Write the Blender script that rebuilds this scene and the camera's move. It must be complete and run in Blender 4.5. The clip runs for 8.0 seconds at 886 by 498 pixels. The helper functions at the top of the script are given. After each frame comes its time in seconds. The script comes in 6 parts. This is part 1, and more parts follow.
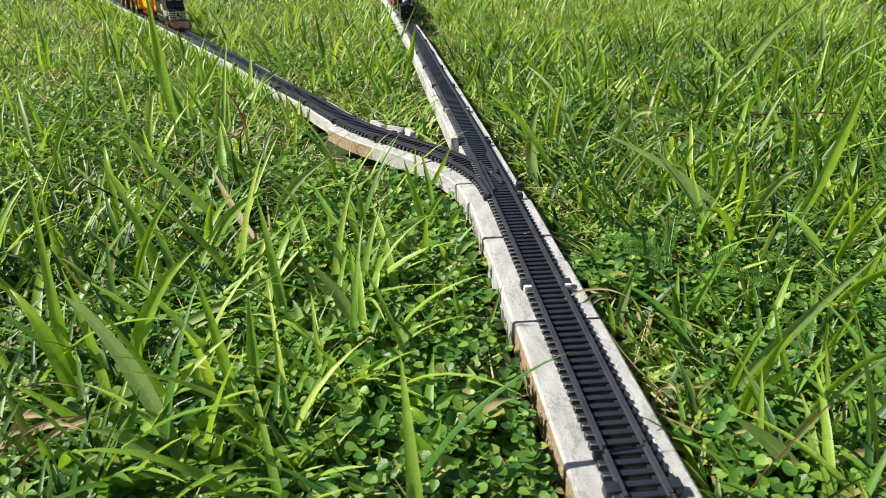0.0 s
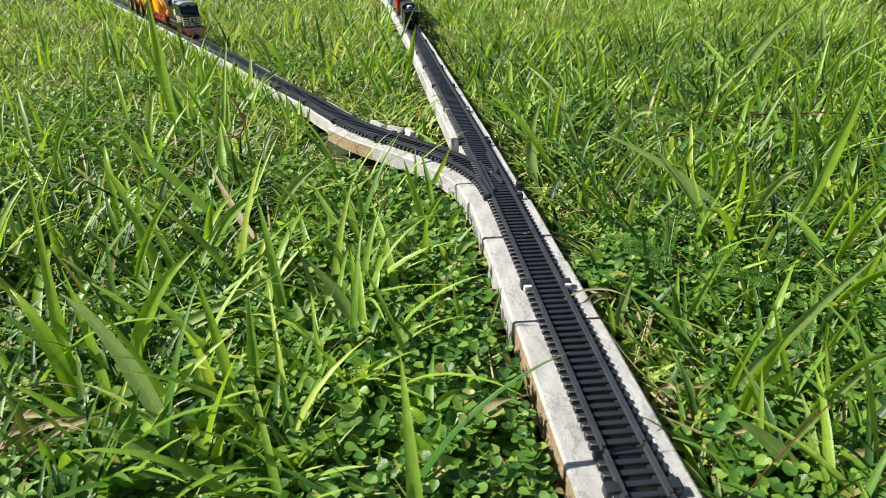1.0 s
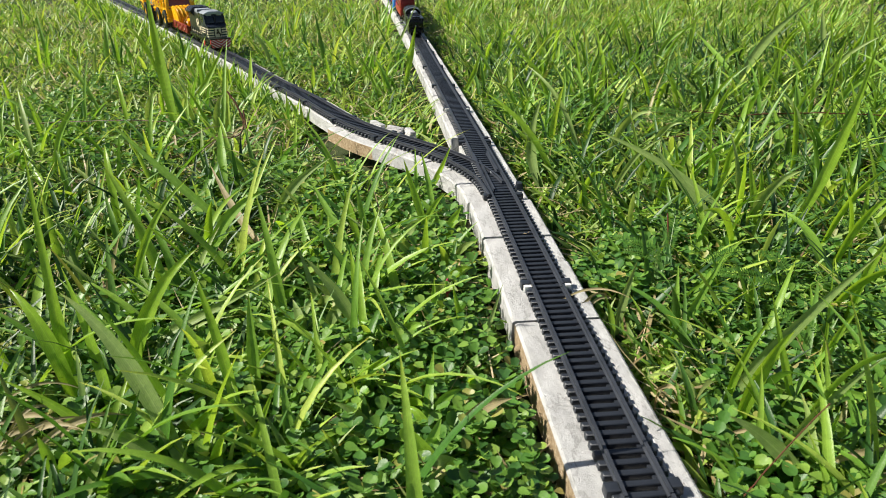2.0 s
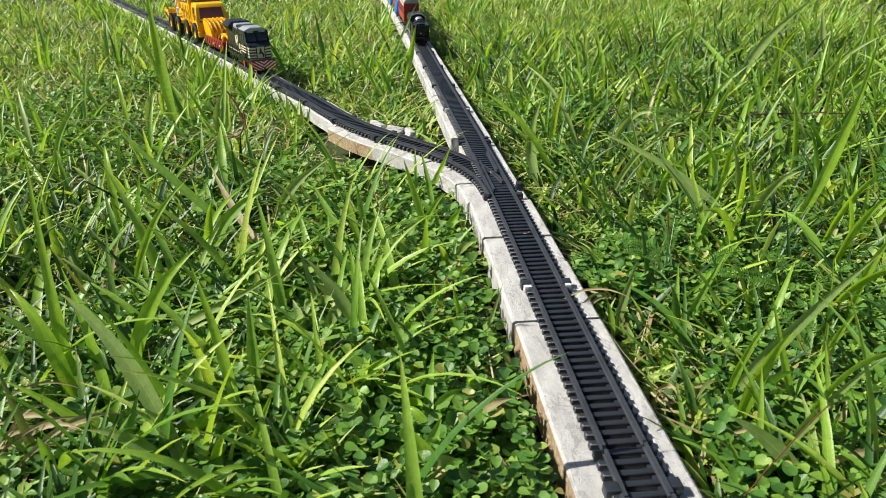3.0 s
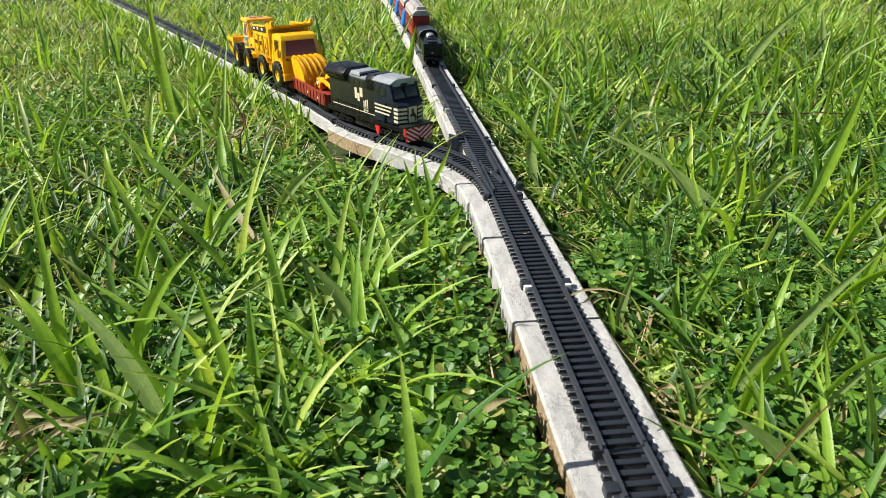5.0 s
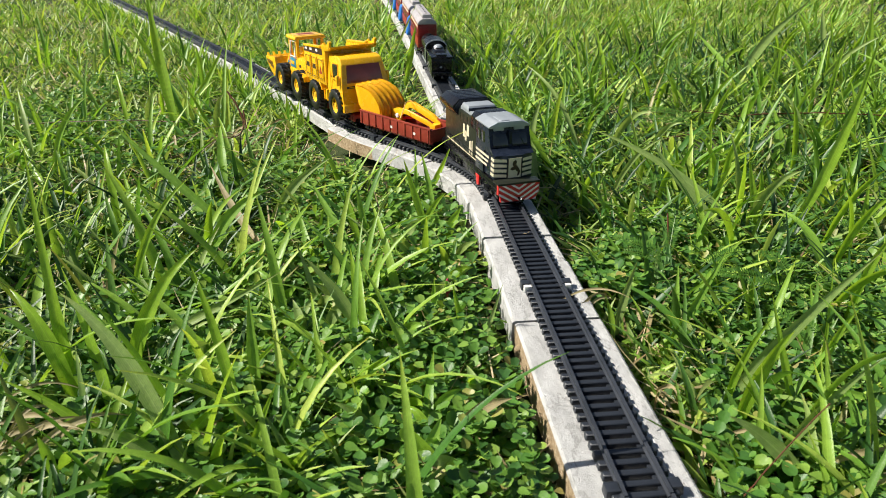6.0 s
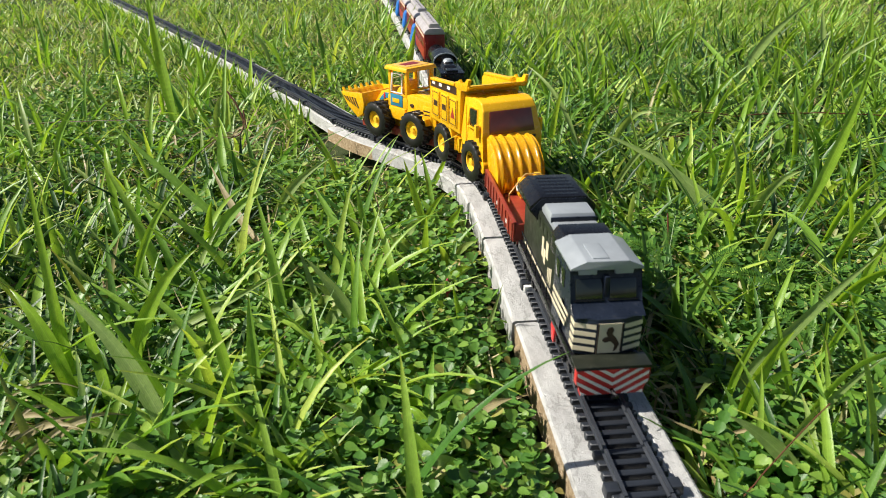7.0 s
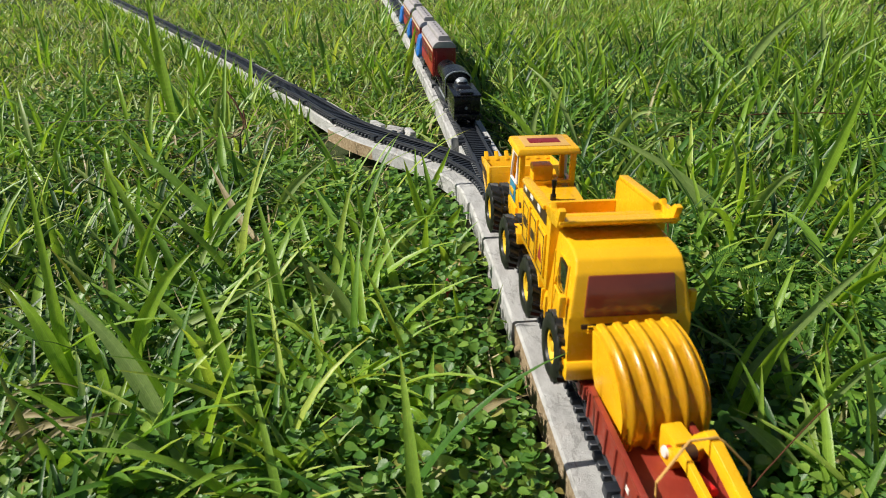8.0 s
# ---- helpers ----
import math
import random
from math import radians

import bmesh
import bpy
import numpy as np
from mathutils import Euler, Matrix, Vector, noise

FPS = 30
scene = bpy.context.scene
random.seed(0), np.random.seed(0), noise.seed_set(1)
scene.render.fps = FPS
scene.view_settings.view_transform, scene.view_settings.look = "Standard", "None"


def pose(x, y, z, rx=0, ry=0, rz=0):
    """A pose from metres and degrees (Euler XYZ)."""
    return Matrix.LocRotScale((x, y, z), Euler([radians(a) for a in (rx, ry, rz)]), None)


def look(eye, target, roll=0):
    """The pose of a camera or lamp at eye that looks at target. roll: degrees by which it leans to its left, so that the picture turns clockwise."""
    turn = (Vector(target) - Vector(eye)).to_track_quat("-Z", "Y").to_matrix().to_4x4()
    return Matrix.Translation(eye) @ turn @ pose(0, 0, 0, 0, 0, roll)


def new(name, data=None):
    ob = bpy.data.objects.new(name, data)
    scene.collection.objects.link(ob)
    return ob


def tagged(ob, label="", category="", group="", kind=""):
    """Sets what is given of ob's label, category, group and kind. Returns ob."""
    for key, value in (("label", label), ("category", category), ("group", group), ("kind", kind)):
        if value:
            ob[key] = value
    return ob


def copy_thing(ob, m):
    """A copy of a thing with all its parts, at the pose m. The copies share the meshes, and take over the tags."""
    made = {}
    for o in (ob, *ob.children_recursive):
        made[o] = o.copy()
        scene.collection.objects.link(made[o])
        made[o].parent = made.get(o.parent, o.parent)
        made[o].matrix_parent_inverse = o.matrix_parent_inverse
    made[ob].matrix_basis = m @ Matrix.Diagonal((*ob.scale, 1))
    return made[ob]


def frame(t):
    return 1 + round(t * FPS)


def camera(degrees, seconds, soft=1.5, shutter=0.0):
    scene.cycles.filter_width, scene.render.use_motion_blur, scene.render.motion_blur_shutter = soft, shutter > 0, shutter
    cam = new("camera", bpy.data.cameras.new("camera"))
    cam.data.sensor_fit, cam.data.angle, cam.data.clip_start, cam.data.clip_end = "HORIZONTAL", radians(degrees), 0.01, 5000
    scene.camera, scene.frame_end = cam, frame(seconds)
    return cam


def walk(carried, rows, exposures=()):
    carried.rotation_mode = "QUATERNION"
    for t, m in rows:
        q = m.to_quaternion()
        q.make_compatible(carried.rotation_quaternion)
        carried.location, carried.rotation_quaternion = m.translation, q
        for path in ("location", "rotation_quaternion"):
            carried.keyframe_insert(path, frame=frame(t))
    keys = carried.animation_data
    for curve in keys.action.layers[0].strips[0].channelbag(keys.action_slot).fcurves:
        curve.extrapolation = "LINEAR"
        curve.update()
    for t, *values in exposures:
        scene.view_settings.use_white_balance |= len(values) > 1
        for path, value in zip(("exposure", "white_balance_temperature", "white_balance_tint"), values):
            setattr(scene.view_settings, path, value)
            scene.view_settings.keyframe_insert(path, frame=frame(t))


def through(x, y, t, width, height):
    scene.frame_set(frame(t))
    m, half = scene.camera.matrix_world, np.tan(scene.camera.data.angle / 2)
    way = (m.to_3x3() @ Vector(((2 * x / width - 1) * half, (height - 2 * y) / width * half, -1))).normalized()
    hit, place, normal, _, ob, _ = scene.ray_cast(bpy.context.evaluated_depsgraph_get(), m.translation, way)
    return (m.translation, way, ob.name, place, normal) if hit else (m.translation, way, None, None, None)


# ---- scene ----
cam = camera(66, 8.0, soft=0.6, shutter=0.1)
EYE = pose(-0.0950, 0.0, 0.1971, 90 - 25.700, 0, -5.720)
cam.data.dof.use_dof, cam.data.dof.focus_distance, cam.data.dof.aperture_fstop = True, 1.0, 42.0
walk(cam, [(0.0, EYE), (8.0, EYE)], exposures=[(0.0, 0.62), (6.5, 0.64), (7.2, 0.52), (8.0, 0.24)])

# ---- world and sun ----
SUN_DIR = Vector((-0.69, 0.07, 0.72)).normalized()
world = bpy.data.worlds.new("sky")
scene.world = world
world.use_nodes = True
wn = world.node_tree.nodes
sky = wn.new("ShaderNodeTexSky")
sky.sky_type, sky.sun_disc = "NISHITA", False
sky.sun_elevation = math.asin(SUN_DIR.z)
sky.sun_rotation = math.atan2(SUN_DIR.x, SUN_DIR.y)
sky.dust_density = 1.5
world.node_tree.links.new(sky.outputs[0], wn["Background"].inputs[0])
wn["Background"].inputs[1].default_value = 0.05
sun_data = bpy.data.lights.new("sun", "SUN")
sun_data.energy, sun_data.angle, sun_data.color = 5.0, radians(0.55), (1.0, 0.94, 0.83)
sun = new("sun", sun_data)
sun.matrix_world = look(SUN_DIR * 20, (0, 0, 0))


# ---- materials ----
class Nodes:
    """A small wrapper to write node materials in few lines."""

    def __init__(self, name):
        self.mat = bpy.data.materials.new(name)
        self.mat.use_nodes = True
        self.tree = self.mat.node_tree
        self.bsdf = self.tree.nodes["Principled BSDF"]
        self.out = self.tree.nodes["Material Output"]

    def node(self, kind, **values):
        n = self.tree.nodes.new("ShaderNode" + kind)
        for key, value in values.items():
            n.inputs[key.replace("_", " ")].default_value = value
        return n

    def link(self, a, b):
        self.tree.links.new(a, b)

    def coords(self):
        return self.tree.nodes.new("ShaderNodeTexCoord").outputs["Object"]

    def noise(self, scale, detail=4.0, rough=0.6, vector=None):
        n = self.node("TexNoise", Scale=scale, Detail=detail, Roughness=rough)
        self.link(vector or self.coords(), n.inputs["Vector"])
        return n.outputs["Fac"]

    def ramp(self, fac, *stops):
        n = self.tree.nodes.new("ShaderNodeValToRGB")
        els = n.color_ramp.elements
        while len(els) < len(stops):
            els.new(0.5)
        for el, (pos, col) in zip(els, stops):
            el.position, el.color = pos, (*col, 1.0)
        self.link(fac, n.inputs["Fac"])
        return n.outputs["Color"]

    def mix(self, fac, a, b, blend="MIX"):
        n = self.tree.nodes.new("ShaderNodeMix")
        n.data_type, n.blend_type = "RGBA", blend
        for sock, v in ((n.inputs["Factor"], fac), (n.inputs["A"], a), (n.inputs["B"], b)):
            if isinstance(v, (int, float)):
                sock.default_value = v
            elif isinstance(v, tuple):
                sock.default_value = (*v, 1.0)
            else:
                self.link(v, sock)
        return n.outputs["Result"]

    def bump(self, height, strength, distance=0.0005):
        n = self.node("Bump", Strength=strength, Distance=distance)
        self.link(height, n.inputs["Height"])
        self.link(n.outputs["Normal"], self.bsdf.inputs["Normal"])
        return n.outputs["Normal"]


def plastic(name, colour, rough=0.35, vary=0.12, grain=900.0, bump=0.15, metal=0.0, dust=0.12, gloss=0.5):
    """Moulded toy plastic or paint with slight colour drift, fine scratches and dust."""
    m = Nodes(name)
    big = m.noise(60.0)
    dark = tuple(c * (1 - vary) for c in colour)
    lite = tuple(min(1.0, c * (1 + vary)) for c in colour)
    col = m.ramp(big, (0.35, dark), (0.65, lite))
    fine = m.noise(grain, 3.0)
    spots = m.ramp(m.noise(240.0, 6.0, 0.7), (0.58, (0, 0, 0)), (0.74, (dust, dust, dust)))
    col = m.mix(spots, col, (0.42, 0.38, 0.32))
    m.link(col, m.bsdf.inputs["Base Color"])
    r = m.ramp(m.noise(180.0, 5.0), (0.3, (rough * 0.8,) * 3), (0.7, (min(1, rough * 1.35),) * 3))
    m.link(r, m.bsdf.inputs["Roughness"])
    m.bsdf.inputs["Metallic"].default_value = metal
    m.bsdf.inputs["Specular IOR Level"].default_value = gloss
    m.bump(fine, bump, 0.0002)
    return m.mat


def leafy(name, stops, through=0.35, rough=0.42):
    """Leaves: colour by piece, mottled along it, light passes through."""
    m = Nodes(name)
    geo = m.tree.nodes.new("ShaderNodeNewGeometry")
    col = m.ramp(geo.outputs["Random Per Island"], *stops)
    mott = m.ramp(m.noise(260.0, 4.0), (0.3, (0.80, 0.83, 0.78)), (0.7, (1.12, 1.10, 1.08)))
    col = m.mix(1.0, col, mott, "MULTIPLY")
    uv = m.tree.nodes.new("ShaderNodeTexCoord").outputs["UV"]
    parts = m.node("SeparateXYZ")
    m.link(uv, parts.inputs[0])
    wave = m.node("Math")
    wave.operation = "MULTIPLY"
    m.link(parts.outputs[0], wave.inputs[0])
    wave.inputs[1].default_value = 62.8
    sine = m.node("Math")
    sine.operation = "SINE"
    m.link(wave.outputs[0], sine.inputs[0])
    ribs = m.ramp(sine.outputs[0], (0.0, (0.90, 0.91, 0.90)), (0.9, (1.07, 1.06, 1.06)))
    col = m.mix(1.0, col, ribs, "MULTIPLY")
    midrib = m.ramp(parts.outputs[0], (0.455, (1, 1, 1)), (0.49, (1.25, 1.2, 1.3)), (0.51, (1.25, 1.2, 1.3)), (0.545, (1, 1, 1)))
    col = m.mix(1.0, col, midrib, "MULTIPLY")
    age = m.ramp(parts.outputs[1], (0.0, (1.12, 1.02, 0.95)), (0.25, (1, 1, 1)), (0.86, (1, 1, 1)), (1.0, (1.25, 0.98, 0.8)))
    col = m.mix(1.0, col, age, "MULTIPLY")
    patch = m.ramp(m.noise(9.0, 3.0), (0.3, (0.80, 0.86, 0.8)), (0.72, (1.14, 1.06, 1.0)))
    col = m.mix(1.0, col, patch, "MULTIPLY")
    m.link(col, m.bsdf.inputs["Base Color"])
    m.bsdf.inputs["Roughness"].default_value = rough
    m.bsdf.inputs["Specular IOR Level"].default_value = 0.5
    norm = m.bump(m.noise(900.0, 2.0), 0.35, 0.0004)
    tr = m.node("BsdfTranslucent")
    warm = m.mix(1.0, col, (1.32, 1.25, 0.65), "MULTIPLY")
    m.link(warm, tr.inputs["Color"])
    m.link(norm, tr.inputs["Normal"])
    mx = m.node("MixShader", Fac=through)
    m.link(m.bsdf.outputs[0], mx.inputs[1])
    m.link(tr.outputs[0], mx.inputs[2])
    m.link(mx.outputs[0], m.out.inputs["Surface"])
    return m.mat


def soil_material():
    m = Nodes("soil")
    col = m.ramp(m.noise(45.0, 8.0, 0.7), (0.3, (0.014, 0.011, 0.007)), (0.5, (0.034, 0.028, 0.014)), (0.7, (0.07, 0.058, 0.030)))
    moss = m.ramp(m.noise(12.0, 4.0), (0.40, (0.1, 0.1, 0.1)), (0.58, (0.85, 0.85, 0.85)))
    col = m.mix(moss, col, (0.045, 0.075, 0.016))
    m.link(col, m.bsdf.inputs["Base Color"])
    m.bsdf.inputs["Roughness"].default_value = 0.95
    m.bump(m.noise(160.0, 8.0, 0.75), 0.9, 0.004)
    return m.mat


def painted_board_material():
    """White emulsion over fibre board, streaked along the board, scuffed and dirty."""
    m = Nodes("painted_board")
    mp = m.node("Mapping")
    mp.inputs["Scale"].default_value = (1.0, 0.35, 1.0)
    m.link(m.coords(), mp.inputs["Vector"])
    v = mp.outputs[0]
    base = m.ramp(m.noise(90.0, 8.0, 0.7, v), (0.28, (0.34, 0.34, 0.335)), (0.48, (0.52, 0.52, 0.515)), (0.7, (0.68, 0.68, 0.67)))
    stain = m.ramp(m.noise(38.0, 6.0, 0.65, v), (0.56, (0, 0, 0)), (0.72, (0.5, 0.5, 0.5)))
    col = m.mix(stain, base, (0.24, 0.23, 0.21))
    crack = m.ramp(m.noise(26.0, 10.0, 0.62, v), (0.488, (0, 0, 0)), (0.499, (0.4, 0.4, 0.4)), (0.503, (0.4, 0.4, 0.4)), (0.512, (0, 0, 0)))
    col = m.mix(crack, col, (0.13, 0.12, 0.11))
    wear = m.ramp(m.noise(140.0, 9.0, 0.8), (0.60, (0, 0, 0)), (0.68, (0.8, 0.8, 0.8)))
    col = m.mix(wear, col, (0.27, 0.25, 0.22))
    specks = m.ramp(m.noise(600.0, 3.0, 0.5), (0.66, (0, 0, 0)), (0.74, (0.55, 0.55, 0.55)))
    col = m.mix(specks, col, (0.20, 0.18, 0.15))
    m.link(col, m.bsdf.inputs["Base Color"])
    m.bsdf.inputs["Roughness"].default_value = 0.75
    m.bump(m.noise(420.0, 9.0, 0.8), 1.0, 0.0016)
    return m.mat


def raw_board_material():
    m = Nodes("raw_fibre_board")
    col = m.ramp(m.noise(420.0, 6.0, 0.7), (0.3, (0.20, 0.13, 0.075)), (0.5, (0.40, 0.29, 0.17)), (0.72, (0.60, 0.50, 0.36)))
    m.link(col, m.bsdf.inputs["Base Color"])
    m.bsdf.inputs["Roughness"].default_value = 0.9
    m.bump(m.noise(500.0, 6.0, 0.8), 1.0, 0.0015)
    return m.mat


def glass_material(name, colour):
    m = Nodes(name)
    col = m.ramp(m.noise(70.0, 3.0), (0.3, tuple(c * 0.75 for c in colour)), (0.7, colour))
    m.link(col, m.bsdf.inputs["Base Color"])
    m.bsdf.inputs["Roughness"].default_value = 0.12
    m.bsdf.inputs["Coat Weight"].default_value = 0.5
    return m.mat


M_SOIL = soil_material()
M_BOARD = painted_board_material()
M_RAW = raw_board_material()
M_TRACK = plastic("track_plastic", (0.022, 0.026, 0.034), 0.36, 0.2, 700.0, 0.25, dust=0.06)
M_RAIL = plastic("rail_plastic", (0.034, 0.038, 0.047), 0.33, 0.2, 700.0, 0.2, dust=0.10)
M_CLIP = plastic("white_clip", (0.75, 0.75, 0.72), 0.5)
M_YELLOW = plastic("yellow_plastic", (0.86, 0.46, 0.012), 0.24, 0.05, 1200.0, 0.06, dust=0.03)
M_YELLOW_D = plastic("yellow_hub", (0.78, 0.50, 0.03), 0.3, 0.08, dust=0.03)
M_TYRE = plastic("tyre_rubber", (0.012, 0.012, 0.012), 0.38, 0.2, 500.0, 0.3, dust=0.05)
M_BLACK = plastic("black_gloss_plastic", (0.006, 0.006, 0.008), 0.24, 0.2, 900.0, 0.12, dust=0.02, gloss=0.35)
M_DKBLUE = plastic("blue_black_paint", (0.012, 0.017, 0.030), 0.28, 0.25, dust=0.05, gloss=0.35)
M_OLIVE = plastic("dark_olive_side", (0.018, 0.021, 0.015), 0.34, 0.2, dust=0.06, gloss=0.35)
M_SILVER = plastic("silver_roof_paint", (0.33, 0.36, 0.39), 0.36, 0.10, 700.0, 0.15, 0.25, dust=0.1)
M_CREAM = plastic("cream_print", (0.66, 0.58, 0.42), 0.45, 0.08)
M_WHITE = plastic("white_print", (0.78, 0.74, 0.70), 0.45, 0.06, dust=0.05)
M_RED = plastic("red_print", (0.50, 0.022, 0.020), 0.4, 0.12, dust=0.06)
M_SCARLET = plastic("scarlet_plastic", (0.62, 0.02, 0.02), 0.3, 0.08)
M_BROWN = plastic("oxide_red_wagon", (0.26, 0.035, 0.020), 0.42, 0.15, dust=0.12)
M_MAROON = plastic("maroon_coach", (0.24, 0.012, 0.014), 0.3, 0.15, dust=0.08)
M_ORANGE = plastic("orange_red_side", (0.34, 0.035, 0.024), 0.35, 0.12)
M_GREY = plastic("grey_coach_roof", (0.36, 0.34, 0.35), 0.45, 0.12, dust=0.2)
M_BLUE = plastic("blue_plastic", (0.02, 0.16, 0.55), 0.3, 0.2)
M_STICK_BLUE = plastic("blue_sticker", (0.03, 0.22, 0.36), 0.4, 0.1)
M_DARKBAR = plastic("dark_brown_print", (0.045, 0.022, 0.014), 0.4, 0.2)
M_WIND = glass_material("amber_dark_window", (0.21, 0.045, 0.022))
M_DGLASS = glass_material("dark_window", (0.014, 0.018, 0.014))
M_BUD = plastic("crimson_petal", (0.34, 0.03, 0.07), 0.55, 0.3, dust=0.0)
M_ELASTIC = plastic("tan_elastic", (0.60, 0.36, 0.10), 0.6)

GREENS = ((0.0, (0.025, 0.075, 0.020)), (0.30, (0.09, 0.22, 0.038)), (0.58, (0.25, 0.45, 0.060)), (0.82, (0.46, 0.62, 0.095)), (0.94, (0.50, 0.54, 0.24)), (1.0, (0.50, 0.40, 0.22)))
M_GRASS = leafy("grass_leaf", GREENS, 0.30, 0.46)
M_CLOVER = leafy("small_round_leaf", ((0.0, (0.045, 0.14, 0.036)), (0.4, (0.10, 0.27, 0.052)), (0.8, (0.19, 0.39, 0.070)), (0.97, (0.29, 0.48, 0.10)), (1.0, (0.42, 0.38, 0.14))), 0.34, 0.44)
M_LONG = leafy("long_blade", ((0.0, (0.07, 0.20, 0.032)), (0.35, (0.19, 0.38, 0.048)), (0.75, (0.34, 0.54, 0.075)), (1.0, (0.50, 0.64, 0.13))), 0.40, 0.42)
M_PALE = leafy("pale_blade", ((0.0, (0.20, 0.33, 0.08)), (1.0, (0.40, 0.52, 0.18))), 0.34, 0.44)
M_TALL = leafy("tall_blade", ((0.0, (0.22, 0.45, 0.032)), (1.0, (0.42, 0.62, 0.07))), 0.50, 0.32)
M_STRAW = leafy("dry_straw", ((0.0, (0.16, 0.11, 0.055)), (0.5, (0.38, 0.31, 0.17)), (1.0, (0.68, 0.58, 0.40))), 0.2, 0.6)
M_STEM = leafy("red_brown_stem", ((0.0, (0.10, 0.03, 0.02)), (1.0, (0.20, 0.07, 0.035))), 0.1, 0.5)
M_RANK = leafy("rank_leaf", ((0.0, (0.016, 0.055, 0.016)), (0.5, (0.05, 0.14, 0.030)), (0.9, (0.15, 0.30, 0.050)), (1.0, (0.34, 0.30, 0.13))), 0.28, 0.44)
M_FERN = leafy("feathery_leaf", ((0.0, (0.06, 0.18, 0.03)), (1.0, (0.13, 0.29, 0.045))), 0.35, 0.4)


# ---- mesh helpers ----
def to_mesh(name, bm, mat, smooth=35):
    bmesh.ops.recalc_face_normals(bm, faces=bm.faces[:])
    me = bpy.data.meshes.new(name)
    if smooth:
        lim = radians(smooth)
        for f in bm.faces:
            f.smooth = True
        for e in bm.edges:
            e.smooth = len(e.link_faces) == 2 and e.calc_face_angle(4.0) < lim
    bm.to_mesh(me)
    bm.free()
    me.materials.append(mat)
    return me


def part(name, bm, mat, parent, label="", smooth=35):
    ob = new(name, to_mesh(name, bm, mat, smooth))
    ob.parent = parent
    return tagged(ob, label)


def thing(name, label, category, group="", at=None):
    ob = tagged(new(name), label, category, group)
    ob.empty_display_size = 0.01
    if at is not None:
        ob.matrix_basis = at
    return ob


def bevelled(bm, verts, amount, segs=2):
    if amount > 0:
        vs = set(verts)
        edges = [e for e in bm.edges if e.verts[0] in vs and e.verts[1] in vs]
        bmesh.ops.bevel(bm, geom=edges, offset=amount, segments=segs, affect="EDGES", profile=0.6, clamp_overlap=True)


def box(x0, x1, y0, y1, z0, z1, bev=0.0, bm=None, top=(0, 0, 0, 0), segs=2):
    """A bevelled box in millimetres; top: insets of the top face at x0, x1, y0, y1."""
    bm = bm or bmesh.new()
    k = 0.001
    a, b, c, d = top
    co = [(x0, y0, z0), (x1, y0, z0), (x1, y1, z0), (x0, y1, z0), (x0 + a, y0 + c, z1), (x1 - b, y0 + c, z1), (x1 - b, y1 - d, z1), (x0 + a, y1 - d, z1)]
    vs = [bm.verts.new((x * k, y * k, z * k)) for x, y, z in co]
    for f in ((0, 3, 2, 1), (4, 5, 6, 7), (0, 1, 5, 4), (1, 2, 6, 5), (2, 3, 7, 6), (3, 0, 4, 7)):
        bm.faces.new([vs[i] for i in f])
    bevelled(bm, vs, bev * k, segs)
    return bm


def prism(profile, a, b, axis="y", bev=0.0, bm=None, segs=2):
    """Extrudes a 2D outline (millimetres) between a and b along an axis: y takes (x, z), x takes (y, z), z takes (x, y)."""
    bm = bm or bmesh.new()
    k = 0.001
    put = {"y": lambda u, v, w: (u, w, v), "x": lambda u, v, w: (w, u, v), "z": lambda u, v, w: (u, v, w)}[axis]
    r0 = [bm.verts.new([c * k for c in put(u, v, a)]) for u, v in profile]
    r1 = [bm.verts.new([c * k for c in put(u, v, b)]) for u, v in profile]
    n = len(profile)
    for i in range(n):
        bm.faces.new((r0[i], r0[(i + 1) % n], r1[(i + 1) % n], r1[i]))
    bm.faces.new(r0[::-1])
    bm.faces.new(r1)
    bevelled(bm, r0 + r1, bev * k, segs)
    return bm


def lathe(profile, centre, axis="y", n=24, bm=None):
    """Turns an outline of (radius, height), millimetres, round an axis through centre."""
    bm = bm or bmesh.new()
    k = 0.001
    rings = []
    for r, h in profile:
        ring = []
        for i in range(n):
            a = 2 * math.pi * i / n
            u, v = r * math.cos(a), r * math.sin(a)
            p = {"y": (u, h, v), "x": (h, u, v), "z": (u, v, h)}[axis]
            ring.append(bm.verts.new([(p[j] + centre[j]) * k for j in range(3)]))
        rings.append(ring)
    for a, b in zip(rings, rings[1:]):
        for i in range(n):
            bm.faces.new((a[i], a[(i + 1) % n], b[(i + 1) % n], b[i]))
    bm.faces.new(rings[0][::-1])
    bm.faces.new(rings[-1])
    return bm


def rod(points, r, n=8, bm=None):
    """A round bar through points, in millimetres."""
    bm = bm or bmesh.new()
    pts = [Vector(p) * 0.001 for p in points]
    rings = []
    for i, p in enumerate(pts):
        d = (pts[min(i + 1, len(pts) - 1)] - pts[max(i - 1, 0)]).normalized()
        side = d.cross(Vector((0.13, 0.31, 0.94))).normalized()
        up = side.cross(d)
        rings.append([bm.verts.new(p + (side * math.cos(6.2832 * j / n) + up * math.sin(6.2832 * j / n)) * r * 0.001) for j in range(n)])
    for a, b in zip(rings, rings[1:]):
        for j in range(n):
            bm.faces.new((a[j], a[(j + 1) % n], b[(j + 1) % n], b[j]))
    bm.faces.new(rings[0][::-1])
    bm.faces.new(rings[-1])
    return bm


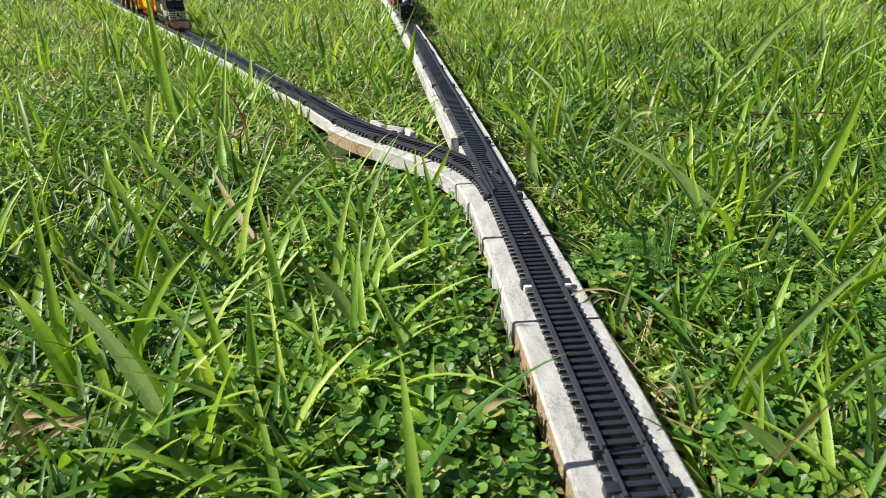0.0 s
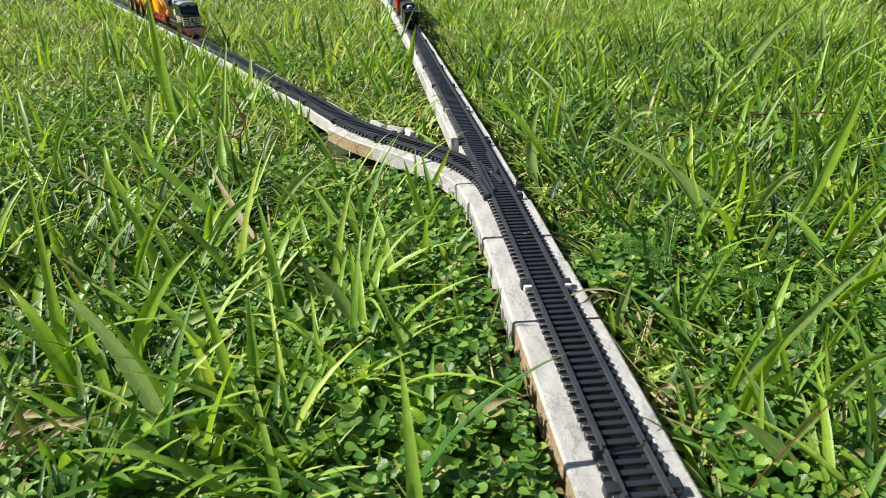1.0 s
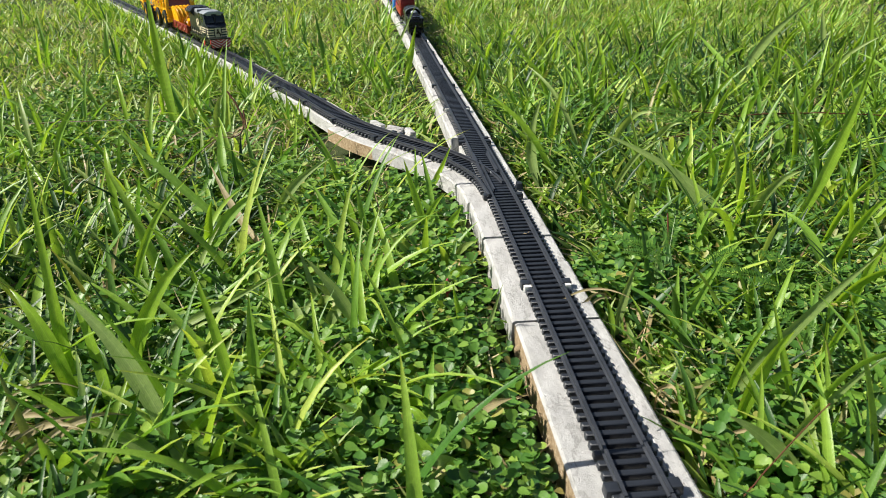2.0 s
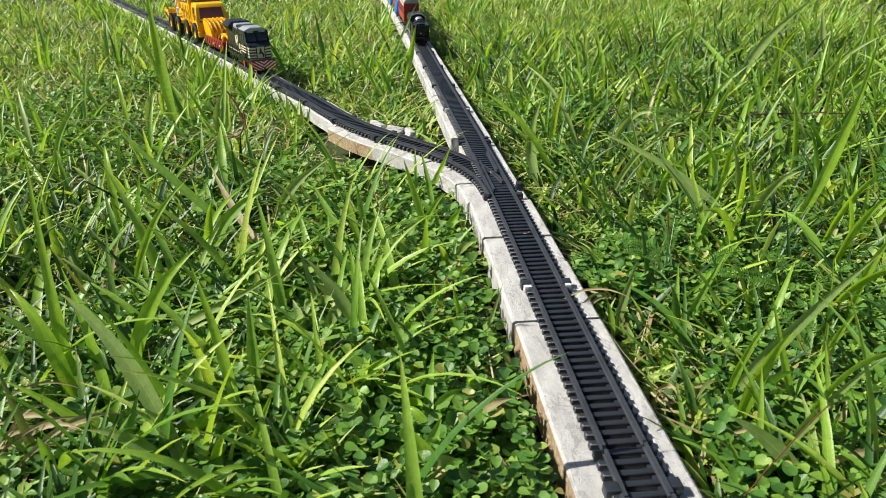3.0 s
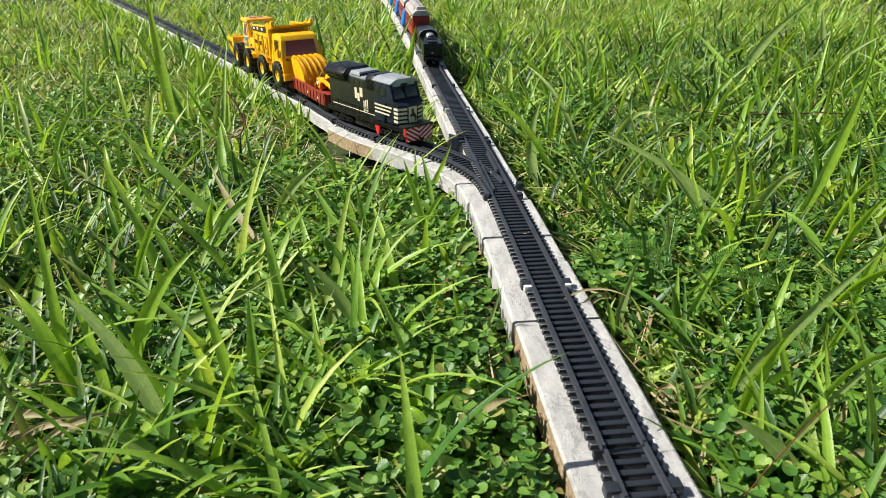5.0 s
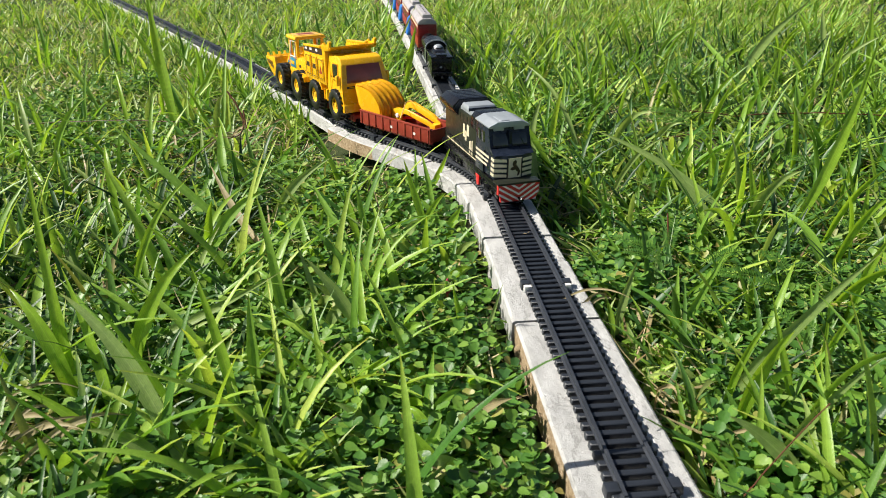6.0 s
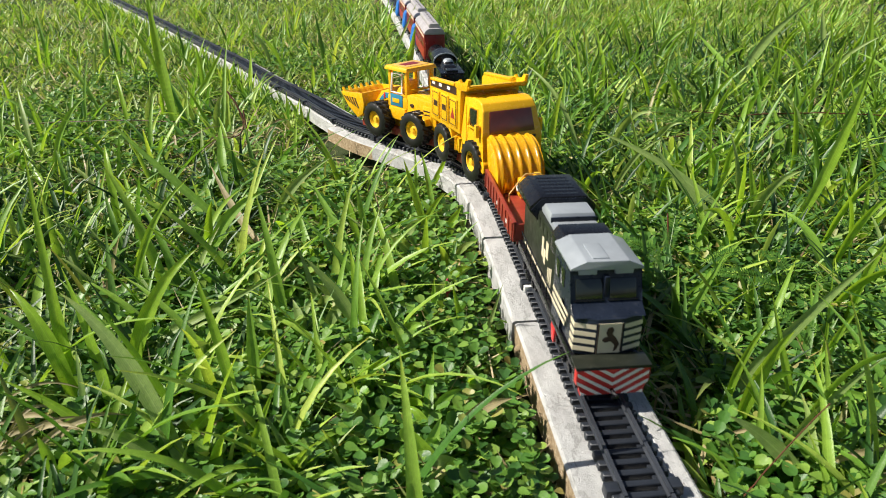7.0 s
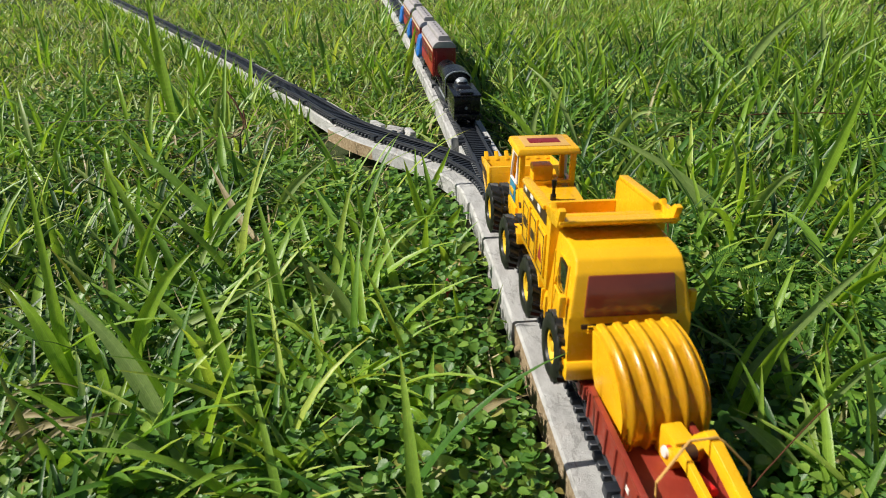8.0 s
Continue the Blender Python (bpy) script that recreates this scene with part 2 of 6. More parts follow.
# ---- the two track lines ----
class Line:
    """A smooth track centre line, from waypoints in metres; s runs away from the camera."""

    def __init__(self, pts):
        w = np.array(pts)
        seg = np.r_[0, np.cumsum(np.hypot(*np.diff(w, axis=0).T))]
        s = np.arange(0, seg[-1], 0.002)
        p = np.c_[np.interp(s, seg, w[:, 0]), np.interp(s, seg, w[:, 1])]
        k = np.exp(-0.5 * (np.arange(-20, 21) / 8.0) ** 2)
        k /= k.sum()
        q = np.pad(p, ((20, 20), (0, 0)), mode="edge")
        self.p = np.c_[np.convolve(q[:, 0], k, "valid"), np.convolve(q[:, 1], k, "valid")][12:-12]
        self.s = np.r_[0, np.cumsum(np.hypot(*np.diff(self.p, axis=0).T))]

    def s_at_y(self, y):
        return float(np.interp(y, self.p[:, 1], self.s))

    def at(self, s):
        return Vector((float(np.interp(s, self.s, self.p[:, 0])), float(np.interp(s, self.s, self.p[:, 1])), 0.0))

    def way(self, s):
        return (self.at(s + 0.003) - self.at(s - 0.003)).normalized()

    def side(self, s, off, z=0.0):
        """The point off metres to the right of the line (looking away from the camera)."""
        d = self.way(s)
        p = self.at(s)
        return Vector((p.x + d.y * off, p.y - d.x * off, z))

    def turn(self, s, z=0.0, off=0.0):
        d = self.way(s)
        p = self.side(s, off, z)
        return pose(p.x, p.y, z, 0, 0, math.degrees(math.atan2(d.y, d.x)))


MAIN = Line([(0, -0.43), (0, 0.2084), (0.0009, 0.3), (0.0015, 0.3797), (0.0018, 0.4825), (-0.0003, 0.665), (-0.0029, 0.7951), (-0.0065, 0.9612), (-0.0116, 1.2332), (-0.0179, 1.449), (-0.0248, 1.6834), (-0.0337, 1.9389), (-0.0912, 3.3653)])
BRANCH = Line([(0, -0.43), (0, 0.2084), (0.0009, 0.3), (0.0014, 0.4021), (0.0004, 0.4708), (-0.0022, 0.5332), (-0.0141, 0.5664), (-0.0304, 0.5986), (-0.0611, 0.6381), (-0.0989, 0.6842), (-0.1218, 0.7216), (-0.1491, 0.7805), (-0.1675, 0.8238), (-0.2333, 0.952), (-0.27, 1.0323), (-0.3009, 1.099), (-0.3572, 1.2096), (-0.4381, 1.3699), (-0.5392, 1.5657), (-0.7528, 1.9756), (-1.3079, 3.0482)])
RAIL_Z = 0.0055      # top of the rails over the boards
GAUGE = 0.0175
SOIL_Z = -0.030

# ---- ground ----
bm = bmesh.new()
inner = [(-1.6 + 3.4 * i / 58, -0.4 + 3.2 * j / 52) for j in range(53) for i in range(59)]
vs = []
for x, y in inner:
    h = 0.006 * noise.noise(Vector((x * 7, y * 7, 0.3))) + 0.003 * noise.noise(Vector((x * 23, y * 23, 1.7)))
    vs.append(bm.verts.new((x, y, SOIL_Z + h)))
for j in range(52):
    for i in range(58):
        a = j * 59 + i
        bm.faces.new((vs[a], vs[a + 1], vs[a + 60], vs[a + 59]))
edge = [e for e in bm.edges if e.is_boundary]
for scale in (4.0, 20.0, 400.0):
    ext = bmesh.ops.extrude_edge_only(bm, edges=edge)
    for v in [g for g in ext["geom"] if isinstance(g, bmesh.types.BMVert)]:
        c = Vector((0.05, 0.9, SOIL_Z))
        d = v.co - c
        v.co = c + Vector((d.x * scale, d.y * scale, 0))
    edge = [e for e in bm.edges if e.is_boundary]
ground = new("ground", to_mesh("ground", bm, M_SOIL))
tagged(ground, "dark mossy soil under the lawn", "ground", kind="structure")


# ---- boards under the track ----
def board(line, s0, s1, left, right, thick, z=0.0, label="", raw=False, step=0.02, skew=0.0):
    """A length of painted fibre board that follows a line; millimetre-rough edges; left and right in metres from the line."""
    bm = bmesh.new()
    n = max(2, int((s1 - s0) / step) + 1)
    rings = []
    cen = line.at((s0 + s1) / 2)
    for i in range(n):
        s = s0 + (s1 - s0) * i / (n - 1)
        w = 0.0003 * noise.noise(Vector((s * 60, left * 50, 2.0)))
        w2 = 0.0003 * noise.noise(Vector((s * 60, right * 50, 5.0)))
        k = skew * (s - (s0 + s1) / 2)
        r = 0.0013
        prof = [(left + w + k, -thick), (left + w * 0.5 + k, -r), (left + r + k, -0.0002), (right - r + w2 + k, -0.0002), (right + w2 + k, -r), (right + w2 + k, -thick)]
        rings.append([bm.verts.new(line.side(s, o, z + h) - cen) for o, h in prof])
    for a, b in zip(rings, rings[1:]):
        for j in range(6):
            bm.faces.new((a[j], a[(j + 1) % 6], b[(j + 1) % 6], b[j]))
    bm.faces.new(rings[0])
    bm.faces.new(rings[-1][::-1])
    ob = new("board", to_mesh("board", bm, M_BOARD, 30))
    ob.location = cen
    ob.data.materials.append(M_RAW)
    if raw:
        for f in ob.data.polygons:
            if abs(f.normal.z) < 0.5:
                f.material_index = 1
    return tagged(ob, label or "white-painted fibre board strip under toy track", "board", "boards under the track")


sy = MAIN.s_at_y
board(MAIN, sy(-0.38), sy(0.1752), -0.0252, 0.0236, 0.018, raw=True)
board(MAIN, sy(0.1762), sy(0.3122), -0.0252, 0.0236, 0.018, -0.0006, "scuffed white board with bare brown edge", raw=True)
board(MAIN, sy(0.3133), sy(0.382), -0.0265, 0.0230, 0.017, 0.0, "rough white-painted board block with cracked top")
board(MAIN, sy(0.3831), sy(0.4225), -0.0262, 0.0226, 0.017, -0.0008, "short scuffed white board block")
board(MAIN, sy(0.4237), sy(0.4896), -0.0268, 0.0222, 0.016, 0.0002, "white board block beside the turnout toe")
board(MAIN, sy(0.4907), sy(0.665), -0.0120, 0.0215, 0.016, -0.0012, "narrow white board under the straight turnout leg")
board(MAIN, sy(0.6662), sy(0.8492), -0.0195, 0.0215, 0.016, -0.0006)
board(MAIN, sy(0.8506), sy(1.1239), -0.0195, 0.0215, 0.016)
board(MAIN, sy(1.1255), sy(1.5727), -0.0195, 0.0215, 0.016, -0.0005)
board(MAIN, sy(1.5745), sy(2.2866), -0.0195, 0.0215, 0.016)
board(MAIN, sy(2.2889), sy(3.2106), -0.0195, 0.0215, 0.016)
sb = BRANCH.s_at_y
board(BRANCH, sb(0.4906), sb(0.5273), -0.0265, 0.004, 0.015, -0.0004, "white foil-smooth board block on the outer curve", step=0.008)
board(BRANCH, sb(0.5285), sb(0.6034), -0.0255, 0.010, 0.014, -0.0016, "curved white board block with chipped edge", step=0.008)
board(BRANCH, sb(0.6046), sb(0.6622), -0.0245, 0.0180, 0.014, -0.0008, "silvery white curved board block", step=0.008)
board(BRANCH, sb(0.6635), sb(0.7305), -0.0235, 0.0235, 0.014, -0.0018, "curved board with bare tan chipboard edge", raw=True, step=0.008)
board(BRANCH, sb(0.7318), sb(0.9203), -0.0140, 0.0215, 0.014, -0.0008)
board(BRANCH, sb(0.9217), sb(1.2096), -0.0138, 0.0205, 0.014)
board(BRANCH, sb(1.2111), sb(1.6199), -0.0138, 0.0205, 0.014, -0.0005)
board(BRANCH, sb(1.6217), sb(2.4231), -0.0138, 0.0205, 0.014)
for i, (x, y, a) in enumerate(((-0.094, 0.748, 35), (-0.075, 0.732, 60), (-0.059, 0.722, 20))):
    bm = box(-13 + i, 11 - i, -4.5, 4.0, -16, 1.5 - i, 1.2, top=(1.5, 2, 0.6, 1))
    ob = new("board_scrap", to_mesh("board_scrap", bm, M_BOARD))
    ob.matrix_basis = pose(x, y, -0.006, 6, -5, a + 90)
    tagged(ob, "broken pale fibre board scrap beside the curved track", "board scrap", "board scraps")


# ---- toy track ----
def sleeper_mesh():
    bm = box(-13.4, 13.4, -1.7, 1.7, 0.0, 3.0, 0.35, top=(0.3, 0.3, 0.25, 0.25), segs=1)
    return to_mesh("sleeper", bm, M_TRACK)


SLEEPER = sleeper_mesh()


def rail_mesh(line, s0, s1, off, cen, z0=0.0029, z1=RAIL_Z):
    bm = bmesh.new()
    n = max(2, int((s1 - s0) / 0.012) + 1)
    prof = [(-1.3, 0), (-1.3, 0.5), (-0.45, 0.8), (-0.45, 1.7), (-0.75, 1.9), (-0.75, 2.6), (0.75, 2.6), (0.75, 1.9), (0.45, 1.7), (0.45, 0.8), (1.3, 0.5), (1.3, 0)]
    k = (z1 - z0) / 2.6
    rings = []
    for i in range(n):
        s = s0 + (s1 - s0) * i / (n - 1)
        rings.append([bm.verts.new(line.side(s, off + u * 0.001, z0 + v * k) - cen) for u, v in prof])
    for a, b in zip(rings, rings[1:]):
        for j in range(12):
            bm.faces.new((a[j], a[(j + 1) % 12], b[(j + 1) % 12], b[j]))
    bm.faces.new(rings[0])
    bm.faces.new(rings[-1][::-1])
    return bm


PITCH = 0.0058


def track_section(line, s0, s1, label, white=False, separate=True, rails=True, lift=0.0, name="track_section"):
    """One length of plastic toy track: rails, sleepers, and the joiner blocks at its near end."""
    cen = line.at((s0 + s1) / 2)
    sec = thing(name, label, "toy track", "lengths of toy track", Matrix.Translation(cen))
    if rails:
        for off in (-GAUGE / 2, GAUGE / 2):
            part("rail", rail_mesh(line, s0 + 0.0003, s1 - 0.0003, off, cen), M_RAIL, sec)
    n = max(1, round((s1 - s0) / PITCH))
    far = bmesh.new()
    for i in range(n):
        s = s0 + (i + 0.5) * (s1 - s0) / n
        m = Matrix.Translation(-cen) @ line.turn(s, 0.0001 + lift) @ pose(0, 0, 0, 0, 0, 90)
        if separate:
            ob = new("sleeper", SLEEPER)
            ob.parent, ob.matrix_basis = sec, m
        else:
            far.from_mesh(SLEEPER)
            far.verts.ensure_lookup_table()
            bmesh.ops.transform(far, matrix=m, verts=far.verts[-len(SLEEPER.vertices):])
    if separate:
        far.free()
    else:
        tagged(part("sleeper", far, M_TRACK, sec), kind="stuff")
    # centre web between the sleepers
    for side in (-1, 1):
        m = Matrix.Translation(-cen) @ line.turn(s0 + 0.004, 0.0) @ pose(0, 0, 0, 0, 0, 90)
        bm = box(-3.0, 3.0, -5.2, 0.8, 0.2, 4.6, 0.5, top=(0.2, 0.2, 0.4, 0.4))
        b = part("joiner_block", bm, M_TRACK, sec)
        b.matrix_basis = m @ pose(side * 0.0122, 0.0, 0)
        if white:
            w = part("joiner_tip", box(-2.3, 2.3, 1.2, 4.2, 0.6, 4.4, 0.5), M_CLIP, sec, "white plastic joiner tip")
            w.matrix_basis = m @ pose(side * 0.0118, 0.0, 0)
    for off in (-0.0072, 0.0072):
        bm = bmesh.new()
        k = max(2, int((s1 - s0) / 0.012) + 1)
        rings = []
        for i in range(k):
            s = s0 + 0.001 + (s1 - s0 - 0.002) * i / (k - 1)
            rings.append([bm.verts.new(line.side(s, off + u, h) - cen) for u, h in ((-0.0008, 0.0002), (-0.0008, 0.0018), (0.0008, 0.0018), (0.0008, 0.0002))])
        for a, b in zip(rings, rings[1:]):
            for j in range(4):
                bm.faces.new((a[j], a[(j + 1) % 4], b[(j + 1) % 4], b[j]))
        part("web", bm, M_TRACK, sec)
    return sec


LAB = "black plastic toy train track on white boards"
for y0, y1, white in ((-0.36, -0.17, 0), (-0.17, 0.031, 0), (0.031, 0.1797, 0), (0.1797, 0.3427, 0), (0.3427, 0.4896, 1)):
    track_section(MAIN, sy(y0), sy(y1), LAB if not white else "black plastic toy track with white joiner tips", bool(white))
ys = (0.6423, 0.7632, 0.8864, 1.0162) + tuple(1.0162 + 0.121 * k for k in range(1, 11))
for i, (y0, y1) in enumerate(zip(ys, ys[1:])):
    track_section(MAIN, sy(y0), sy(y1), LAB, i == 1, y0 < 1.1)
b0 = sb(0.6659)
track_section(BRANCH, b0, sb(0.7337), "curved black plastic toy track on white boards")
s, i = sb(0.7337), 0
while s < BRANCH.s[-1] - 0.35:
    track_section(BRANCH, s, s + 0.092, LAB, False, i < 2)
    s, i = s + 0.092, i + 1


def turnout():
    s0, s1, e1 = sy(0.4896), sy(0.6423), b0
    cen = MAIN.at((s0 + s1) / 2)
    t = thing("turnout", "black plastic toy turnout where the branch leaves", "toy track", "", Matrix.Translation(cen))
    for off in (-GAUGE / 2, GAUGE / 2):
        part("rail", rail_mesh(MAIN, s0, s1, off, cen), M_RAIL, t)
    part("branch_rail", rail_mesh(BRANCH, sb(0.4901), e1, -GAUGE / 2 - 0.0008, cen, 0.0031, RAIL_Z + 0.0003), M_RAIL, t)
    part("branch_rail", rail_mesh(BRANCH, sb(0.5178), e1, GAUGE / 2 - 0.0008, cen, 0.0031, RAIL_Z + 0.0003), M_RAIL, t)
    part("guard_rail", rail_mesh(MAIN, sy(0.5477), sy(0.6001), GAUGE / 2 - 0.0032, cen), M_RAIL, t)
    part("guard_rail", rail_mesh(BRANCH, sb(0.5831), sb(0.6225), -GAUGE / 2 + 0.0036, cen), M_RAIL, t)
    part("guard_rail", rail_mesh(MAIN, sy(0.5013), sy(0.5756), -GAUGE / 2 + 0.0034, cen), M_RAIL, t)
    n = 26
    for i in range(n):
        s = s0 + (i + 0.5) * (s1 - s0) / n
        ob = new("sleeper", SLEEPER)
        ob.parent, ob.matrix_basis = t, Matrix.Translation(-cen) @ MAIN.turn(s, 0.0001) @ pose(0, 0, 0, 0, 0, 90)
    q0 = sb(0.5036)
    n = round((e1 - q0) / PITCH)
    for i in range(n):
        s = q0 + (i + 0.5) * (e1 - q0) / n
        ob = new("sleeper", SLEEPER)
        ob.parent, ob.matrix_basis = t, Matrix.Translation(-cen) @ BRANCH.turn(s, -0.00035) @ pose(0, 0, 0, 0, 0, 90)
    for line, s in ((MAIN, s0 + 0.004), (MAIN, s1 - 0.004), (BRANCH, e1 - 0.004)):
        for side in (-1, 1):
            b = part("joiner_block", box(-3.4, 3.4, -3.2, 3.2, 0.2, 4.4, 0.5, top=(0.2, 0.2, 0.4, 0.4)), M_TRACK, t)
            b.matrix_basis = Matrix.Translation(-cen) @ line.turn(s) @ pose(0, 0, 0, 0, 0, 90) @ pose(side * 0.0124, 0, 0)
    part("frog", rail_mesh(MAIN, sy(0.5744), sy(0.5964), -GAUGE / 2 + 0.001, cen, 0.0031, RAIL_Z - 0.0004), M_RAIL, t)
    b = part("tie_bar", box(-7, 7, -1.1, 1.1, 3.0, 4.2, 0.3), M_TRACK, t)
    b.matrix_basis = Matrix.Translation(MAIN.at(sy(0.5453)) - cen)
    p = part("pivot_pin", lathe([(0.1, 4.7), (1.3, 4.6), (1.5, 3.9), (1.5, 3.0)], (0, 0, 0), "z", 14), M_SILVER, t, "bright metal pivot pin")
    p.matrix_basis = Matrix.Translation(MAIN.at(sy(0.5453)) - cen)
    b = part("switch_lever", box(-2.5, 3.0, -4, 4, 0, 5.0, 0.8, top=(0.5, 0.8, 0.8, 0.8)), M_TRACK, t)
    b.matrix_basis = Matrix.Translation(MAIN.side(sy(0.5155), 0.0175, 0.0) - cen)


turnout()


# ---- rolling stock (millimetres; x forwards from the front end, y to the left, z over the rails) ----
def wheel_part(x, y, r, width, parent, mat, name="wheel"):
    prof = [(r * 0.25, -width / 2), (r * 0.75, -width / 2), (r * 0.78, -width / 4), (r * 0.85, -width / 4), (r * 0.88, -width / 2), (r, -width / 2), (r, width / 2 - 0.5), (r * 1.1, width / 2 - 0.4), (r * 1.1, width / 2), (r * 0.2, width / 2)]
    if y > 0:
        prof = [(a, -b) for a, b in prof][::-1]
    return part(name, lathe(prof, (x, y, r), "y", 20), mat, parent)


def bogie(parent, x, mat, half=11.5, base=22, r=5.0, axles=2):
    b = part("bogie", box(x - base / 2 - 5, x + base / 2 + 5, -4, 4, 3.2, 9.0, 0.6), mat, parent)
    for side in (-1, 1):
        prof = [(x - base / 2 - 6, 4.0), (x - base / 2 - 6, 6.5), (x - base / 2 - 2, 9), (x - 5, 7.2), (x - 4, 9.6), (x + 4, 9.6), (x + 5, 7.2), (x + base / 2 + 2, 9), (x + base / 2 + 6, 6.5), (x + base / 2 + 6, 4.0), (x + 4, 2.6), (x - 4, 2.6)]
        y0 = side * half
        part("side_frame", prism(prof, min(y0, y0 + side * 2.0), max(y0, y0 + side * 2.0), "y", 0.3), mat, b)
        for i in range(axles):
            xa = x - base / 2 + base * i / (axles - 1)
            wheel_part(xa, side * 8.6, r, 2.6, b, M_BLACK)
            part("axle_box", box(xa - 1.8, xa + 1.8, min(y0 + side * 1.6, y0 + side * 3.0), max(y0 + side * 1.6, y0 + side * 3.0), 3.6, 7.0, 0.4), mat, b)
        for k in (-1, 0, 1):
            part("spring", lathe([(1.1, 2.9), (1.3, 3.6), (1.0, 4.3), (1.3, 5.0), (1.0, 5.7), (1.2, 6.6)], (x + k * 2.8, y0 + side * 2.4, 0), "z", 8), mat, b)
    return b


def coupler(parent, x, forward=1, mat=None):
    d = forward
    bm = rod([(x - 5 * d, 0, 5.5), (x + 2 * d, 0, 5.5), (x + 4 * d, 1.2, 5.5), (x + 4.6 * d, -1.6, 5.5)], 0.9, 6)
    return part("coupler", bm, mat or M_BLACK, parent)


def clip_poly(poly, inside, cut):
    out = []
    for p, q in zip(poly, poly[1:] + poly[:1]):
        if inside(p):
            out.append(p)
        if inside(p) != inside(q):
            out.append(cut(p, q))
    return out


def cut_at(axis, value):
    def cut(p, q):
        f = (value - p[axis]) / (q[axis] - p[axis])
        return (p[0] + (q[0] - p[0]) * f, p[1] + (q[1] - p[1]) * f)
    return cut


ROUND = ("wheel", "driving_wheel", "tyre", "rim", "dome", "dome_cap", "chimney", "buffer", "end_lamp", "axle_box", "spring", "side_frame", "bogie", "coupler")


def proportion(t, ky, kz, base=13.2, kx=1.0):
    """Stretches the bodywork of a thing, above a base height, and leaves its wheels and turned parts round."""
    for o in t.children_recursive:
        if o.type != "MESH":
            continue
        name = o.name.split(".")[0]
        if name in ROUND:
            mid = sum((v.co.x for v in o.data.vertices), 0.0) / len(o.data.vertices)
            if name not in ("tyre", "rim"):
                for v in o.data.vertices:
                    v.co.x += mid * (kx - 1)
            continue
        m = o.matrix_basis.copy()
        back = m.inverted()
        for v in o.data.vertices:
            p = m @ v.co
            p.x *= kx
            p.y *= ky
            if p.z > base * 0.001:
                p.z = base * 0.001 + (p.z - base * 0.001) * kz
            v.co = back @ p


